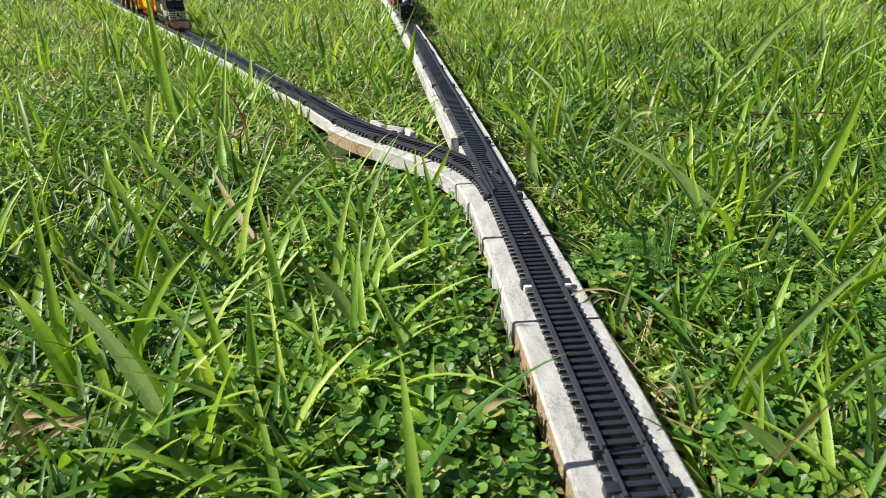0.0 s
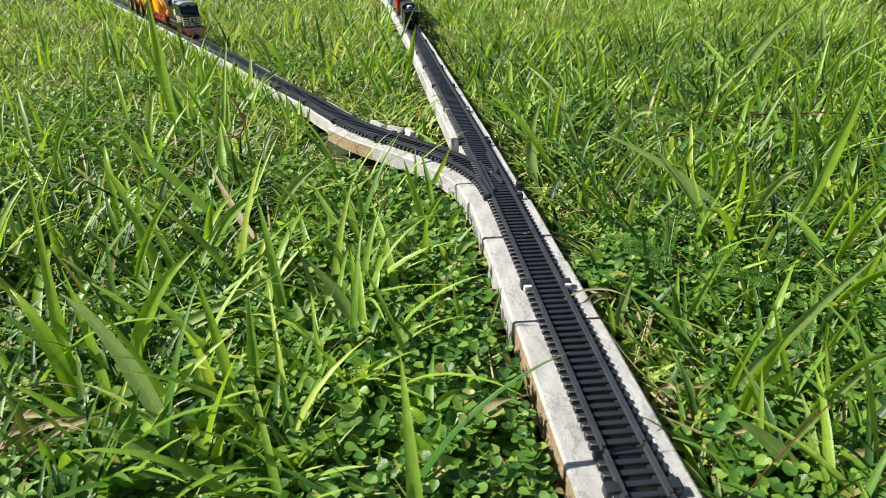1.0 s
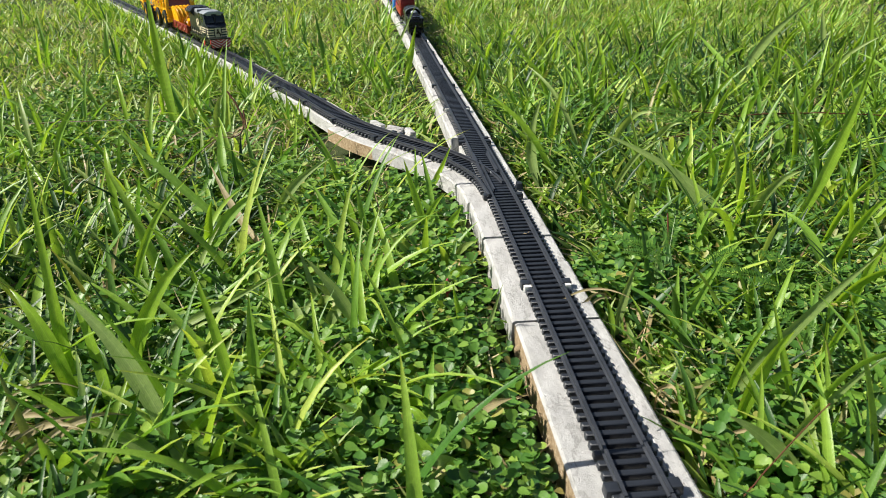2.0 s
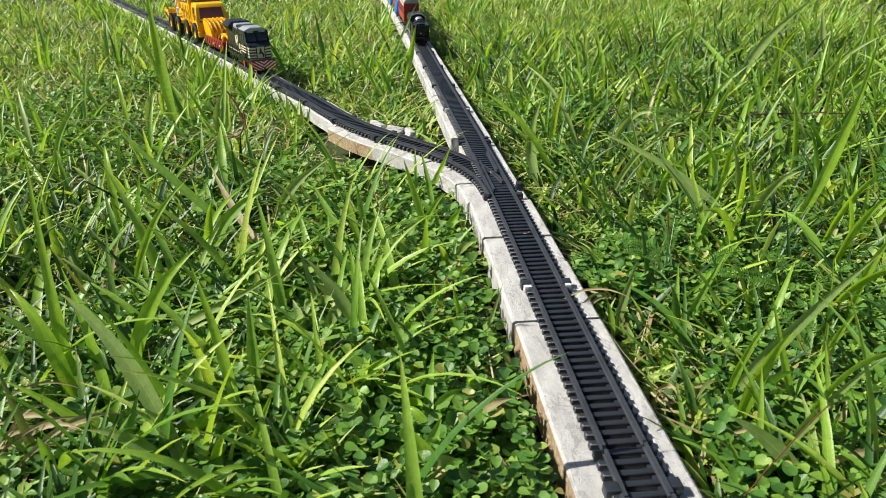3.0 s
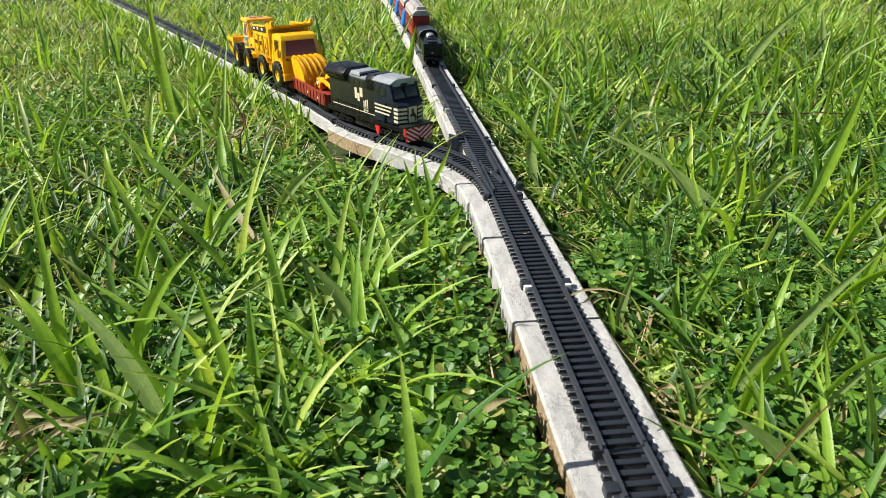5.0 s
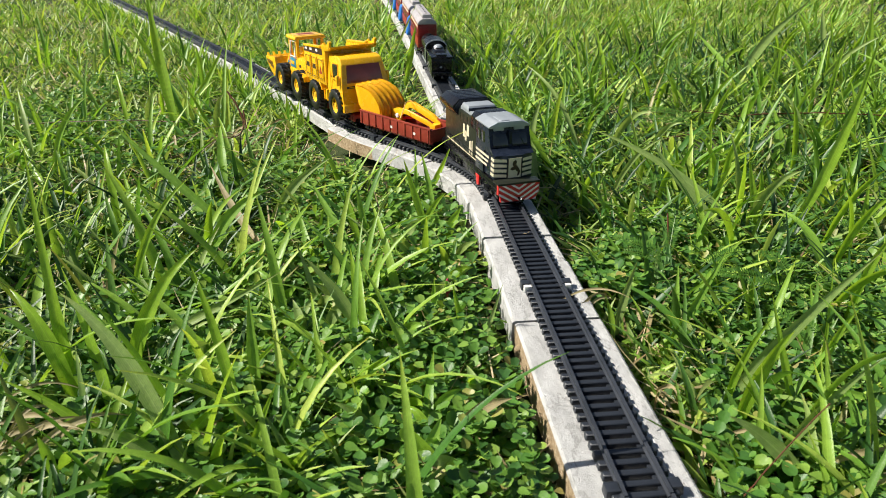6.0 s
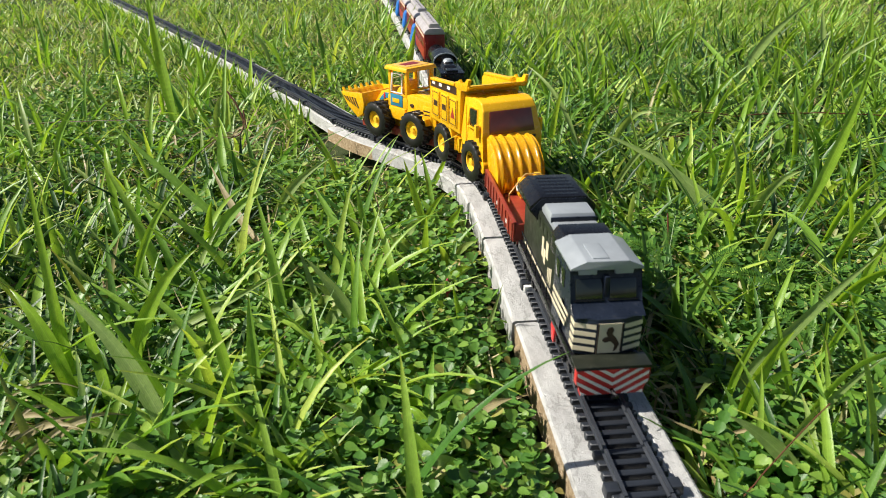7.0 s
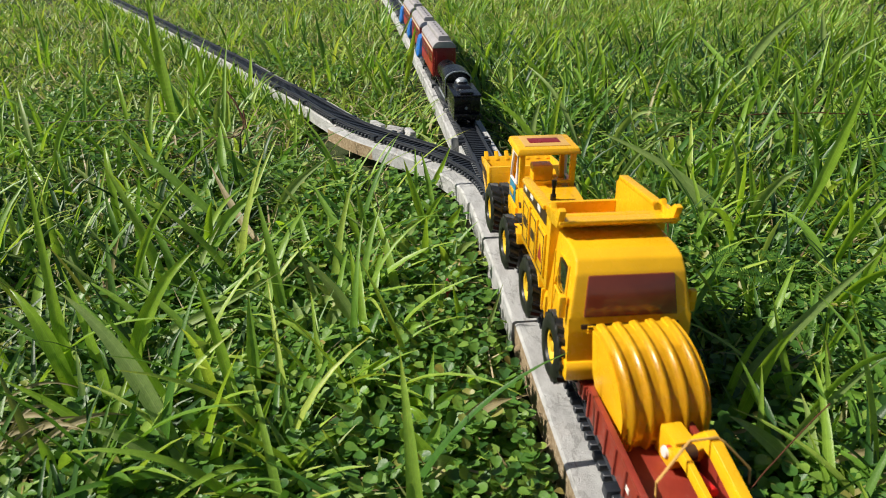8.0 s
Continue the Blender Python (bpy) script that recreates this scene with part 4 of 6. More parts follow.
def loader():
    t = thing("toy_wheel_loader", "yellow plastic toy wheel loader riding backwards on a wagon", "toy loader")
    part("chassis", box(-84, -4, -9, 9, 13.2, 26, 1.5), M_YELLOW, t)
    hood = part("engine_hood", prism([(-1, 26), (0, 30), (-1, 52), (-4, 56), (-34, 59), (-38, 57), (-38, 24), (-2, 24)], -16, 16, "y", 1.6), M_YELLOW, t)
    part("hood_top_panel", box(-31, -7, -10.5, 10.5, 56.5, 59.0, 0.8), M_YELLOW, hood)
    for s in (-1, 1):
        y = s * 16
        part("hood_side_panel", box(-17, -5, min(y, y + s * 0.7), max(y, y + s * 0.7), 33, 50, 0.4), M_YELLOW, hood)
        for z in (36, 40, 44):
            part("hood_slot", box(-15, -7, min(y + s * 0.6, y + s * 0.9), max(y + s * 0.6, y + s * 0.9), z, z + 1.4), M_DARKBAR, hood, "", 0)
        part("hood_light", lathe([(0.1, 0), (2.2, 0), (2.2, 1.0), (0.1, 1.0)], (-30, y + s * 0.2 - 0.5, 47), "y", 16), M_DARKBAR, hood)
    part("exhaust_pipe", lathe([(1.6, 58), (1.6, 63), (0.9, 63.5), (0.9, 70), (1.3, 70.2), (1.3, 74), (0.4, 74.2)], (-14, -2, 0), "z", 14), M_BLACK, t, "black exhaust stub")
    # cab
    cab = part("cab", box(-62, -36, -16.5, 16.5, 40, 54, 1.0), M_YELLOW, t, "open yellow cab with framed windows")
    for x in (-61, -39.5):
        for y in (-16.2, 13.0):
            part("cab_post", box(x, x + 3.0, y, y + 3.2, 53, 84, 0.6), M_YELLOW, cab)
    part("cab_roof", box(-64.5, -34, -18.5, 18.5, 83.5, 88.5, 1.6, top=(1.2, 1.2, 1.2, 1.2)), M_YELLOW, cab)
    part("roof_sticker", box(-60, -40, -13, 13, 88.5, 88.9, 0.1), M_ELASTIC, cab, "faded orange-brown roof sticker")
    part("roof_sticker_spot", box(-55, -46, -9, 9, 88.8, 89.1, 0.1), M_MAROON, cab)
    part("rear_window_bar", box(-38.2, -36.6, -14, 14, 60, 62.6, 0.4), M_YELLOW, cab)
    part("seat", box(-56, -46, -6, 6, 52, 70, 1.5), M_YELLOW, cab)
    for s in (-1, 1):
        y = s * 16.5
        part("door_sticker", box(-58, -42, min(y, y + s * 0.4), max(y, y + s * 0.4), 42, 56, 0.1), M_STICK_BLUE, cab, "blue door sticker")
        part("door_sticker_badge", box(-55, -46, min(y + s * 0.3, y + s * 0.7), max(y + s * 0.3, y + s * 0.7), 46, 51, 0.1), M_YELLOW, cab)
        part("door_window_frame", rod([(-57, s * 16.4, 58), (-43, s * 16.4, 58), (-43, s * 15.6, 80), (-56, s * 15.6, 80), (-57, s * 16.4, 58)], 0.9, 6), M_WHITE, cab, "white window surround")
        part("lower_panel", box(-60, -38, min(s * 9, s * 17.5), max(s * 9, s * 17.5), 26, 40.5, 1.2), M_YELLOW, t)
        part("rear_fender", prism([(-36, 30), (-33, 37), (-26, 41), (-12, 41), (-7, 37), (-5, 30), (-7.5, 30), (-10, 35), (-14, 38.3), (-25, 38.3), (-31, 35), (-33.5, 30)], min(s * 12, s * 22.5), max(s * 12, s * 22.5), "y", 0.4), M_YELLOW, t)
        toy_tyre(t, -21, s * 21.5, 20.8, 16.4, 14.0)
        toy_tyre(t, -74, s * 21.5, 20.8, 16.4, 14.0)
        # lift arm
        arm = [(-58, 46), (-60, 54), (-66, 58), (-76, 54), (-84, 40), (-92, 30), (-96, 26), (-92, 22), (-84, 28), (-74, 42), (-66, 46)]
        part("lift_arm", prism(arm, min(s * 9, s * 12.5), max(s * 9, s * 12.5), "y", 0.5), M_YELLOW, t)
        part("arm_sticker", prism([(-63, 47.5), (-64, 54), (-71, 53), (-79, 43), (-75, 43), (-69, 47)], min(s * 12.5, s * 12.9), max(s * 12.5, s * 12.9), "y"), M_STICK_BLUE, t, "blue arm sticker", 0)
        part("arm_spot", lathe([(0.1, 0.0), (2.6, 0.0), (2.6, 0.5), (0.1, 0.5)], (-66.5, s * 12.7, 50.5), "y", 16), M_WHITE, t)
        part("arm_flash", box(-72, -70, min(s * 12.7, s * 13.1), max(s * 12.7, s * 13.1), 46, 53, 0.1), M_SCARLET, t)
    part("front_frame", box(-84, -60, -9, 9, 24, 44, 1.5), M_YELLOW, t)
    # bucket, opening upwards at the far end
    outer = [(-90, 50), (-88, 36), (-90, 24), (-98, 18), (-112, 30), (-122, 46), (-119, 46.6), (-110, 32.5), (-98.5, 21), (-92, 26), (-90.5, 36), (-92, 50)]
    bucket = part("bucket", prism(outer, -23, 23, "y", 0.4), M_YELLOW, t, "yellow loader bucket")
    cheek = [(-90, 50), (-88, 36), (-90, 24), (-98, 18), (-112, 30), (-122, 46)]
    for s in (-1, 1):
        part("bucket_cheek", prism(cheek, min(s * 22.5, s * 24.2), max(s * 22.5, s * 24.2), "y", 0.3), M_YELLOW, bucket)
        for k in range(5):
            x = -97 - k * 4.0
            st = [(x, 30 + k * 1.6), (x + 2, 30 + k * 1.6), (x - 3, 42), (x - 5, 42)]
            part("hazard_stripe", prism(st, min(s * 24.2, s * 24.5), max(s * 24.2, s * 24.5), "y"), M_DARKBAR, bucket, "black hazard stripe", 0)
    for k in range(7):
        y = -21 + k * 7
        part("bucket_tooth", prism([(-117, 44.5), (-123, 50.5), (-121, 45)], y - 1.4, y + 1.4, "y", 0.2), M_YELLOW, bucket)
    proportion(t, 1.05, 0.78, 13.2, 1.05)
    return t


def bucket_arm():
    """A loose ribbed excavator bucket with its arm, lying in the gondola."""
    t = thing("toy_excavator_bucket", "yellow ribbed toy excavator bucket with arm lying in wagon", "toy bucket")
    # curved shell, with five raised ribs across its width
    bm = bmesh.new()
    cols = 41
    rows = []
    for i in range(25):
        a = radians(-8 + 118 * i / 24)
        row = []
        for j in range(cols):
            y = -17.5 + 35.0 * j / (cols - 1)
            rib = max(0.0, math.cos((j / (cols - 1) * 5.0 - 0.5) * 2 * math.pi)) ** 0.7
            r = 24.5 + 1.5 * rib
            row.append(bm.verts.new(Vector((-42 + r * math.sin(a) * 1.28, y, 8.5 + r * math.cos(a))) * 0.001))
        rows.append(row)
    for a, b in zip(rows, rows[1:]):
        for j in range(cols - 1):
            bm.faces.new((a[j], a[j + 1], b[j + 1], b[j]))
    bmesh.ops.solidify(bm, geom=bm.faces[:], thickness=0.0016)
    shell = part("bucket_shell", bm, M_YELLOW, t, "curved glossy ribbed bucket", 60)
    cheek = [(-42 + 23.4 * math.sin(radians(a)) * 1.28, 8.5 + 23.4 * math.cos(radians(a))) for a in range(-8, 111, 8)] + [(-32, 2), (-42, 14)]
    for s in (-1, 1):
        part("bucket_cheek", prism(cheek, min(s * 16.2, s * 17.6), max(s * 16.2, s * 17.6), "y", 0.3), M_YELLOW, shell)
    for k in range(5):
        y = -14.0 + k * 7.0
        part("bucket_tooth", box(-47.5, -41, y - 1.9, y + 1.9, 30.2, 33.6, 0.8), M_YELLOW, shell)
    part("hinge_lug", prism([(-11, 0), (1, 0), (3, 6), (2, 13), (-9, 13)], -4, 4, "y", 0.6), M_YELLOW, t)
    part("hinge_pin", lathe([(0.2, -6), (2.2, -6), (2.2, 6), (0.2, 6)], (0, 0, 8), "y", 14), M_RED, t, "red hinge pin")
    for y0, y1, k in ((2.6, 6.6, 1.0), (-6.0, -3.8, 0.72)):
        bar = [(-3, 4), (1, 15), (7, 22), (13, 21), (38, 13), (48, 7), (48, 3), (37, 7), (13, 15), (8, 16), (5, 12), (3, 4)]
        part("arm_bar", prism([(x, z * k) for x, z in bar], y0, y1, "y", 0.5), M_YELLOW, t)
    part("arm_tip", box(42, 49, -6.2, 6.8, 2.2, 6.4, 0.6), M_YELLOW, t)
    part("pin_cap", lathe([(0.2, -7.2), (2.0, -7.0), (2.3, -6.0), (0.2, -6.0)], (0, 0, 8), "y", 16), M_WHITE, t, "white pin cap")
    part("pin_sleeve", lathe([(0.2, -1.6), (2.9, -1.6), (2.9, 2.5), (0.2, 2.5)], (4, 0, 10), "y", 16), M_DARKBAR, t, "dark ribbed sleeve")
    part("ram", rod([(3, 0, 5), (22, 0, 9)], 1.6, 10), M_SCARLET, t, "red plastic ram")
    part("arm_sticker", box(16, 23, 6.6, 6.9, 14.5, 17), M_DARKBAR, t, "", 0)
    part("elastic_band", rod([(16, -17.4, 4), (15, -17.2, 10), (12, -7.4, 20.6), (11, -5, 22.2), (11, 5, 22.2), (12, 7.4, 20.6), (15, 17.2, 10), (16, 17.4, 4)], 0.5, 6), M_ELASTIC, t, "thin tan rubber band")
    return t


def steam_engine():
    t = thing("steam_locomotive", "black plastic toy steam locomotive with silver-edged cab roof", "locomotive")
    part("frame", box(-92, -1, -11, 11, 6.5, 10.5, 0.6), M_BLACK, t)
    tender = part("tender_body", box(-34, -2, -13.6, 13.6, 9.5, 30, 1.4), M_BLACK, t)
    part("tender_rim", box(-35, -1, -14.4, 14.4, 28.2, 31.0, 0.8), M_BLACK, t)
    part("tender_hatch", box(-12, -3, -7, 7, 30.5, 33.5, 1.0), M_BLACK, t)
    part("coal_load", box(-32, -12, -11, 11, 29, 35, 3.0, top=(3, 4, 4, 4), segs=3), M_BLACK, t, "glossy black moulded coal")
    part("end_lamp", lathe([(0.1, 0.6), (1.3, 0.5), (1.6, -0.6), (0.1, -0.6)], (-1.6, -1.0, 17.5), "x", 14), M_SILVER, tender, "small bright end lamp")
    part("buffer_beam", box(-2.2, 0, -14.2, 14.2, 6.5, 11.5, 0.5), M_BLACK, t)
    for y in (-9, 9):
        part("buffer", lathe([(0.4, -1), (1.6, -1), (1.6, 1.4), (2.4, 1.6), (2.4, 2.4), (0.2, 2.6)], (0, y, 9), "x", 14), M_BLACK, t)
    arch = [(-14, 12), (-14, 33)] + [(-14 * math.cos(a), 33 + 8.5 * math.sin(a)) for a in [math.pi * i / 12 for i in range(1, 12)]] + [(14, 33), (14, 12)]
    cab = part("cab", prism(arch, -58, -41, "x", 0.5), M_BLACK, t)
    rim_o = [(-15.4 * math.cos(a), 33 + 9.6 * math.sin(a)) for a in [math.pi * i / 14 for i in range(15)]]
    rim_i = [(-14.0 * math.cos(a), 33 + 8.5 * math.sin(a)) for a in [math.pi * i / 14 for i in range(14, -1, -1)]]
    part("cab_roof", prism(rim_o + rim_i, -60, -38.5, "x", 0.3), M_BLACK, t, "arched black cab roof")
    part("cab_roof_edge", prism(rim_o + rim_i, -38.6, -37.4, "x", 0.2), M_SILVER, t, "silver roof edge")
    part("boiler", lathe([(0.4, -98), (10.5, -98), (11.5, -96), (11.5, -58), (2, -58)], (0, 0, 25), "x", 28), M_BLACK, t)
    part("dome", lathe([(0.2, 38.6), (4.5, 38.0), (7.4, 35.6), (8.6, 32.5), (9.0, 28)], (-26, 0, 0), "z", 22), M_BLACK, t, "glossy black rounded dome")
    # the sun glint on top of the black dome, modelled as a silver cap
    part("dome_cap", lathe([(0.2, 40.0), (3.4, 39.6), (5.8, 38.0), (6.6, 36.0)], (-26, 0, 0), "z", 20), M_SILVER, t, "silver shape standing for the bright glint on the dome")
    part("chimney", lathe([(3.4, 33), (2.8, 34.5), (2.8, 36.4), (3.4, 37.2), (2.0, 37.2)], (-90, 0, 0), "z", 18), M_BLACK, t)
    for s in (-1, 1):
        for x in (-8, -26):
            wheel_part(x, s * 8.8, 4.8, 2.6, t, M_BLACK)
        for x in (-56, -70, -84):
            wheel_part(x, s * 8.8, 8.0, 2.6, t, M_BLACK, "driving_wheel")
        part("coupling_rod", box(-86, -54, min(s * 11, s * 12.2), max(s * 11, s * 12.2), 5.0, 7.0, 0.3), M_SILVER, t)
        part("running_board", box(-97, -40, min(s * 10, s * 14), max(s * 10, s * 14), 15.5, 17, 0.3), M_BLACK, t)
        part("tender_frame", box(-33, -3, min(s * 11.4, s * 12.8), max(s * 11.4, s * 12.8), 3.4, 9.6, 0.5), M_BLACK, t)
        part("cab_handrail", rod([(-39.5, s * 14.4, 14), (-39.5, s * 14.4, 34)], 0.4, 6), M_SILVER, t)
    coupler(t, 1)
    proportion(t, 1.0, 1.0, 13.2, 1.82)
    return t


def coach():
    t = thing("passenger_coach", "maroon toy passenger coach with grey clerestory roof", "coach", "maroon coaches")
    L = 152
    part("underframe", box(-L, 0, -12, 12, 7, 11, 0.6), M_BLACK, t)
    body = part("body", box(-L, 0, -15, 15, 10.5, 42, 1.6), M_MAROON, t)
    for x, d in ((0, 1), (-L, -1)):
        part("end_panel", box(min(x, x + d * 0.7), max(x, x + d * 0.7), -10.5, 10.5, 16, 39, 1.0), M_MAROON, body)
        for y in (-13.2, 13.2):
            part("end_grab", rod([(x + d * 0.6, y, 16), (x + d * 1.6, y, 17), (x + d * 1.6, y, 30), (x + d * 0.6, y, 31)], 0.4, 6), M_ORANGE, body)
    for s in (-1, 1):
        y = s * 15
        lo, hi = min(y, y + s * 0.5), max(y, y + s * 0.5)
        part("side_band", box(-L + 2, -2, lo, hi, 36.5, 39, 0.2), M_CREAM, body, "cream upper band")
        part("lower_band", box(-L + 2, -2, lo, hi, 12, 23, 0.2), M_ORANGE, body, "orange-red lower side")
        for k in range(13):
            x = -8 - k * 11.1
            part("window", box(x - 6, x, min(y, y + s * 0.6), max(y, y + s * 0.6), 25.5, 34, 0.4), M_DGLASS, body, "dark coach window")
            part("window_post", box(x + 0.9, x + 4.0, min(y, y + s * 0.7), max(y, y + s * 0.7), 24, 35, 0.3), M_ORANGE, body)
    roof = [(-15.3, 40.6), (-15.2, 42.0), (-13.2, 44.6), (-10.2, 46.6), (-6.5, 47.6), (6.5, 47.6), (10.2, 46.6), (13.2, 44.6), (15.2, 42.0), (15.3, 40.6)]
    rf = part("roof", prism(roof, -L - 1, 1, "x", 0.7), M_GREY, t, "weathered grey roof")
    cl = [(-7.4, 47.4), (-7.4, 51.2), (-6, 52.6), (6, 52.6), (7.4, 51.2), (7.4, 47.4)]
    part("clerestory", prism(cl, -L + 5, -4, "x", 0.8), M_GREY, rf)
    for k in range(6):
        part("roof_vent", box(-20 - k * 22, -16 - k * 22, -1.4, 1.4, 52.2, 53.8, 0.4), M_GREY, rf)
    bogie(t, -26, M_BLACK, 10.8, 18, 4.6)
    bogie(t, -L + 26, M_BLACK, 10.8, 18, 4.6)
    coupler(t, 0)
    # blue tie wrapped round the far end
    bm = box(-L - 31, -L + 5, -23.5, 9, 8, 35, 6.0, top=(4, 4, 4, 5), segs=3)
    bmesh.ops.subdivide_edges(bm, edges=bm.edges[:], cuts=2, use_grid_fill=True)
    for v in bm.verts:
        v.co += Vector((noise.noise(v.co * 160), noise.noise(v.co * 160 + Vector((3, 1, 7))), noise.noise(v.co * 120 + Vector((9, 4, 2))))) * 0.0012
    part("gangway_wrap", bm, M_BLUE, t, "crumpled bright blue plastic wrap")
    proportion(t, 0.98, 1.2, 11.5)
    return t


DIESEL = diesel()
GONDOLA = gondola()
FLAT_A = flat_wagon()
FLAT_B = copy_thing(FLAT_A, Matrix())
TRUCK = dump_truck()
LOADER = loader()
BUCKET = bucket_arm()
STEAM = steam_engine()
COACHES = [coach()]
COACHES += [copy_thing(COACHES[0], Matrix()) for _ in range(2)]


# ---- vegetation ----
rng = np.random.default_rng(7)
MAIN_NEAR = MAIN.p[::4]
BRANCH_NEAR = BRANCH.p[::4]


def clear_of_track(x, y, gap):
    """Which points lie off the boards; the boards reach further on the one side of the near line."""
    ok = np.ones(len(x), bool)
    for line, pts in ((MAIN, MAIN_NEAR), (BRANCH, BRANCH_NEAR)):
        for k in range(0, len(x), 20000):
            sl = slice(k, k + 20000)
            dx, dy = x[sl, None] - pts[None, :, 0], y[sl, None] - pts[None, :, 1]
            d2 = dx * dx + dy * dy
            at = np.argmin(d2, axis=1)
            rows = np.arange(len(at))
            side = dx[rows, at]
            py = pts[at, 1]
            left = np.where(py < 0.505, 0.0305, np.where((py > 0.765) & (line is BRANCH), 0.0150, np.where(line is BRANCH, 0.035, 0.0275)))
            right = np.where(line is MAIN, np.where(py < 0.505, 0.0268, 0.0290), 0.0240)
            lim = np.where(side < 0, left, right) + gap
            ok[sl] &= d2[rows, at] > lim * lim
    return ok


def stuff_mesh(name, verts, faces, mat, label, category, smooth=True, cols=0, segs=1):
    me = bpy.data.meshes.new(name)
    me.vertices.add(len(verts))
    me.vertices.foreach_set("co", np.ascontiguousarray(verts, np.float32).ravel())
    k = faces.shape[1]
    me.loops.add(faces.size)
    me.loops.foreach_set("vertex_index", faces.astype(np.int32).ravel())
    me.polygons.add(len(faces))
    me.polygons.foreach_set("loop_start", np.arange(0, faces.size, k, dtype=np.int32))
    me.polygons.foreach_set("use_smooth", np.full(len(faces), smooth))
    if cols:
        at = faces.ravel()
        layer = me.uv_layers.new(name="blade")
        layer.data.foreach_set("uv", np.c_[(at % cols) / (cols - 1), (at // cols % (segs + 1)) / segs].astype(np.float32).ravel())
    me.update()
    me.materials.append(mat)
    return tagged(new(name, me), label, category, kind="stuff")


def blades(root, az, length, width, lean, curl, segs=4, fold=0.0, twist=0.0):
    """Vertices and quads of many grass blades. lean: start angle from upright; curl: further bend to the tip; radians."""
    n = len(az)
    u = np.linspace(0, 1, segs + 1)
    ang = lean[:, None] + curl[:, None] * u[None, :] ** 1.3
    ds = length[:, None] / segs
    mid = (ang[:, 1:] + ang[:, :-1]) / 2
    rad = np.c_[np.zeros(n), np.cumsum(np.sin(mid) * ds, axis=1)]
    up = np.c_[np.zeros(n), np.cumsum(np.cos(mid) * ds, axis=1)]
    prof = np.minimum(1.0, (1 - u) ** 0.7 * 1.25) * (0.45 + 0.55 * np.minimum(1, u * 3))
    prof[-1] = 0.03
    half = width[:, None] * 0.5 * prof[None, :]
    ca, sa = np.cos(az)[:, None], np.sin(az)[:, None]
    tw = np.asarray(twist) * np.ones(n)
    ta = az[:, None] + np.pi / 2 + tw[:, None] * u[None, :]
    cx, cy = root[:, 0:1] + rad * ca, root[:, 1:2] + rad * sa
    cz = root[:, 2:3] + up
    rings = []
    cols = (-1, 0, 1) if fold else (-1, 1)
    for c in cols:
        drop = -fold * half if c == 0 else 0.0
        rings.append(np.stack([cx + np.cos(ta) * half * c - ca * np.cos(ang) * 0 + drop * -np.cos(ang) * ca, cy + np.sin(ta) * half * c + drop * -np.cos(ang) * sa, cz + (drop * np.sin(ang) if c == 0 else 0)], axis=-1))
    v = np.stack(rings, axis=2)          # n, segs+1, cols, 3
    k = len(cols)
    base = (np.arange(n) * (segs + 1) * k)[:, None, None]
    i = np.arange(segs)[None, :, None] * k
    j = np.arange(k - 1)[None, None, :]
    a = base + i + j
    faces = np.stack([a, a + 1, a + 1 + k, a + k], axis=-1).reshape(-1, 4)
    return v.reshape(-1, 3), faces


# thin spots where the soil shows: (x, y, half width, half depth)
BARE = ((0.250, 0.680, 0.085, 0.060), (0.350, 0.560, 0.040, 0.030), (0.200, 0.790, 0.040, 0.035), (-0.320, 0.545, 0.050, 0.022), (-0.195, 0.495, 0.030, 0.020), (0.120, 0.300, 0.018, 0.020), (-0.100, 0.600, 0.030, 0.018), (-0.42, 0.90, 0.05, 0.03), (0.45, 0.85, 0.06, 0.04))


def scatter(n, y_lo, y_hi, power=1.0, gap=0.0):
    """Roots over the seen wedge of ground, denser nearby."""
    y = y_lo + (y_hi - y_lo) * rng.random(n) ** power
    half_l, half_r = 0.24 + 0.42 * y, 0.16 + 0.60 * y
    x = -half_l - 0.02 + (half_l + half_r) * rng.random(n)
    ok = clear_of_track(x, y, gap)
    chance = rng.random(n)
    for sx, sy_, rx, ry in BARE:
        ok &= (((x - sx) / rx) ** 2 + ((y - sy_) / ry) ** 2 > 0.4 + 0.9 * chance) | (chance > 0.93)
    ok &= (x + 0.095) ** 2 + (y - 0.0) ** 2 > 0.10 ** 2
    return x[ok], y[ok]


def kept_low(x, y):
    """Shorter growth on the trodden strip beside the near boards and the outer side of the curve."""
    strip = np.clip((-0.030 - x) / 0.055, 0, 1)
    near = np.where((y < 0.505) & (x < 0), 0.34 + 0.66 * strip, 1.0)
    gx, gy = x[:, None] - BRANCH_NEAR[None, ::3, 0], y[:, None] - BRANCH_NEAR[None, ::3, 1]
    d = np.sqrt(np.min(gx * gx + gy * gy, axis=1))
    curve = np.where((y > 0.45) & (y < 0.76) & (x < 0), 0.38 + 0.62 * np.clip((d - 0.035) / 0.05, 0, 1), 1.0)
    east = np.where((x > 0) & (x < 0.09), 0.45 + 0.55 * np.clip((x - 0.024) / 0.05, 0, 1), 1.0)
    return np.minimum(np.minimum(near, curve), east)


def patchy(x, y, f, seed):
    return np.array([noise.noise(Vector((a * f, b * f, seed))) for a, b in zip(x, y)])


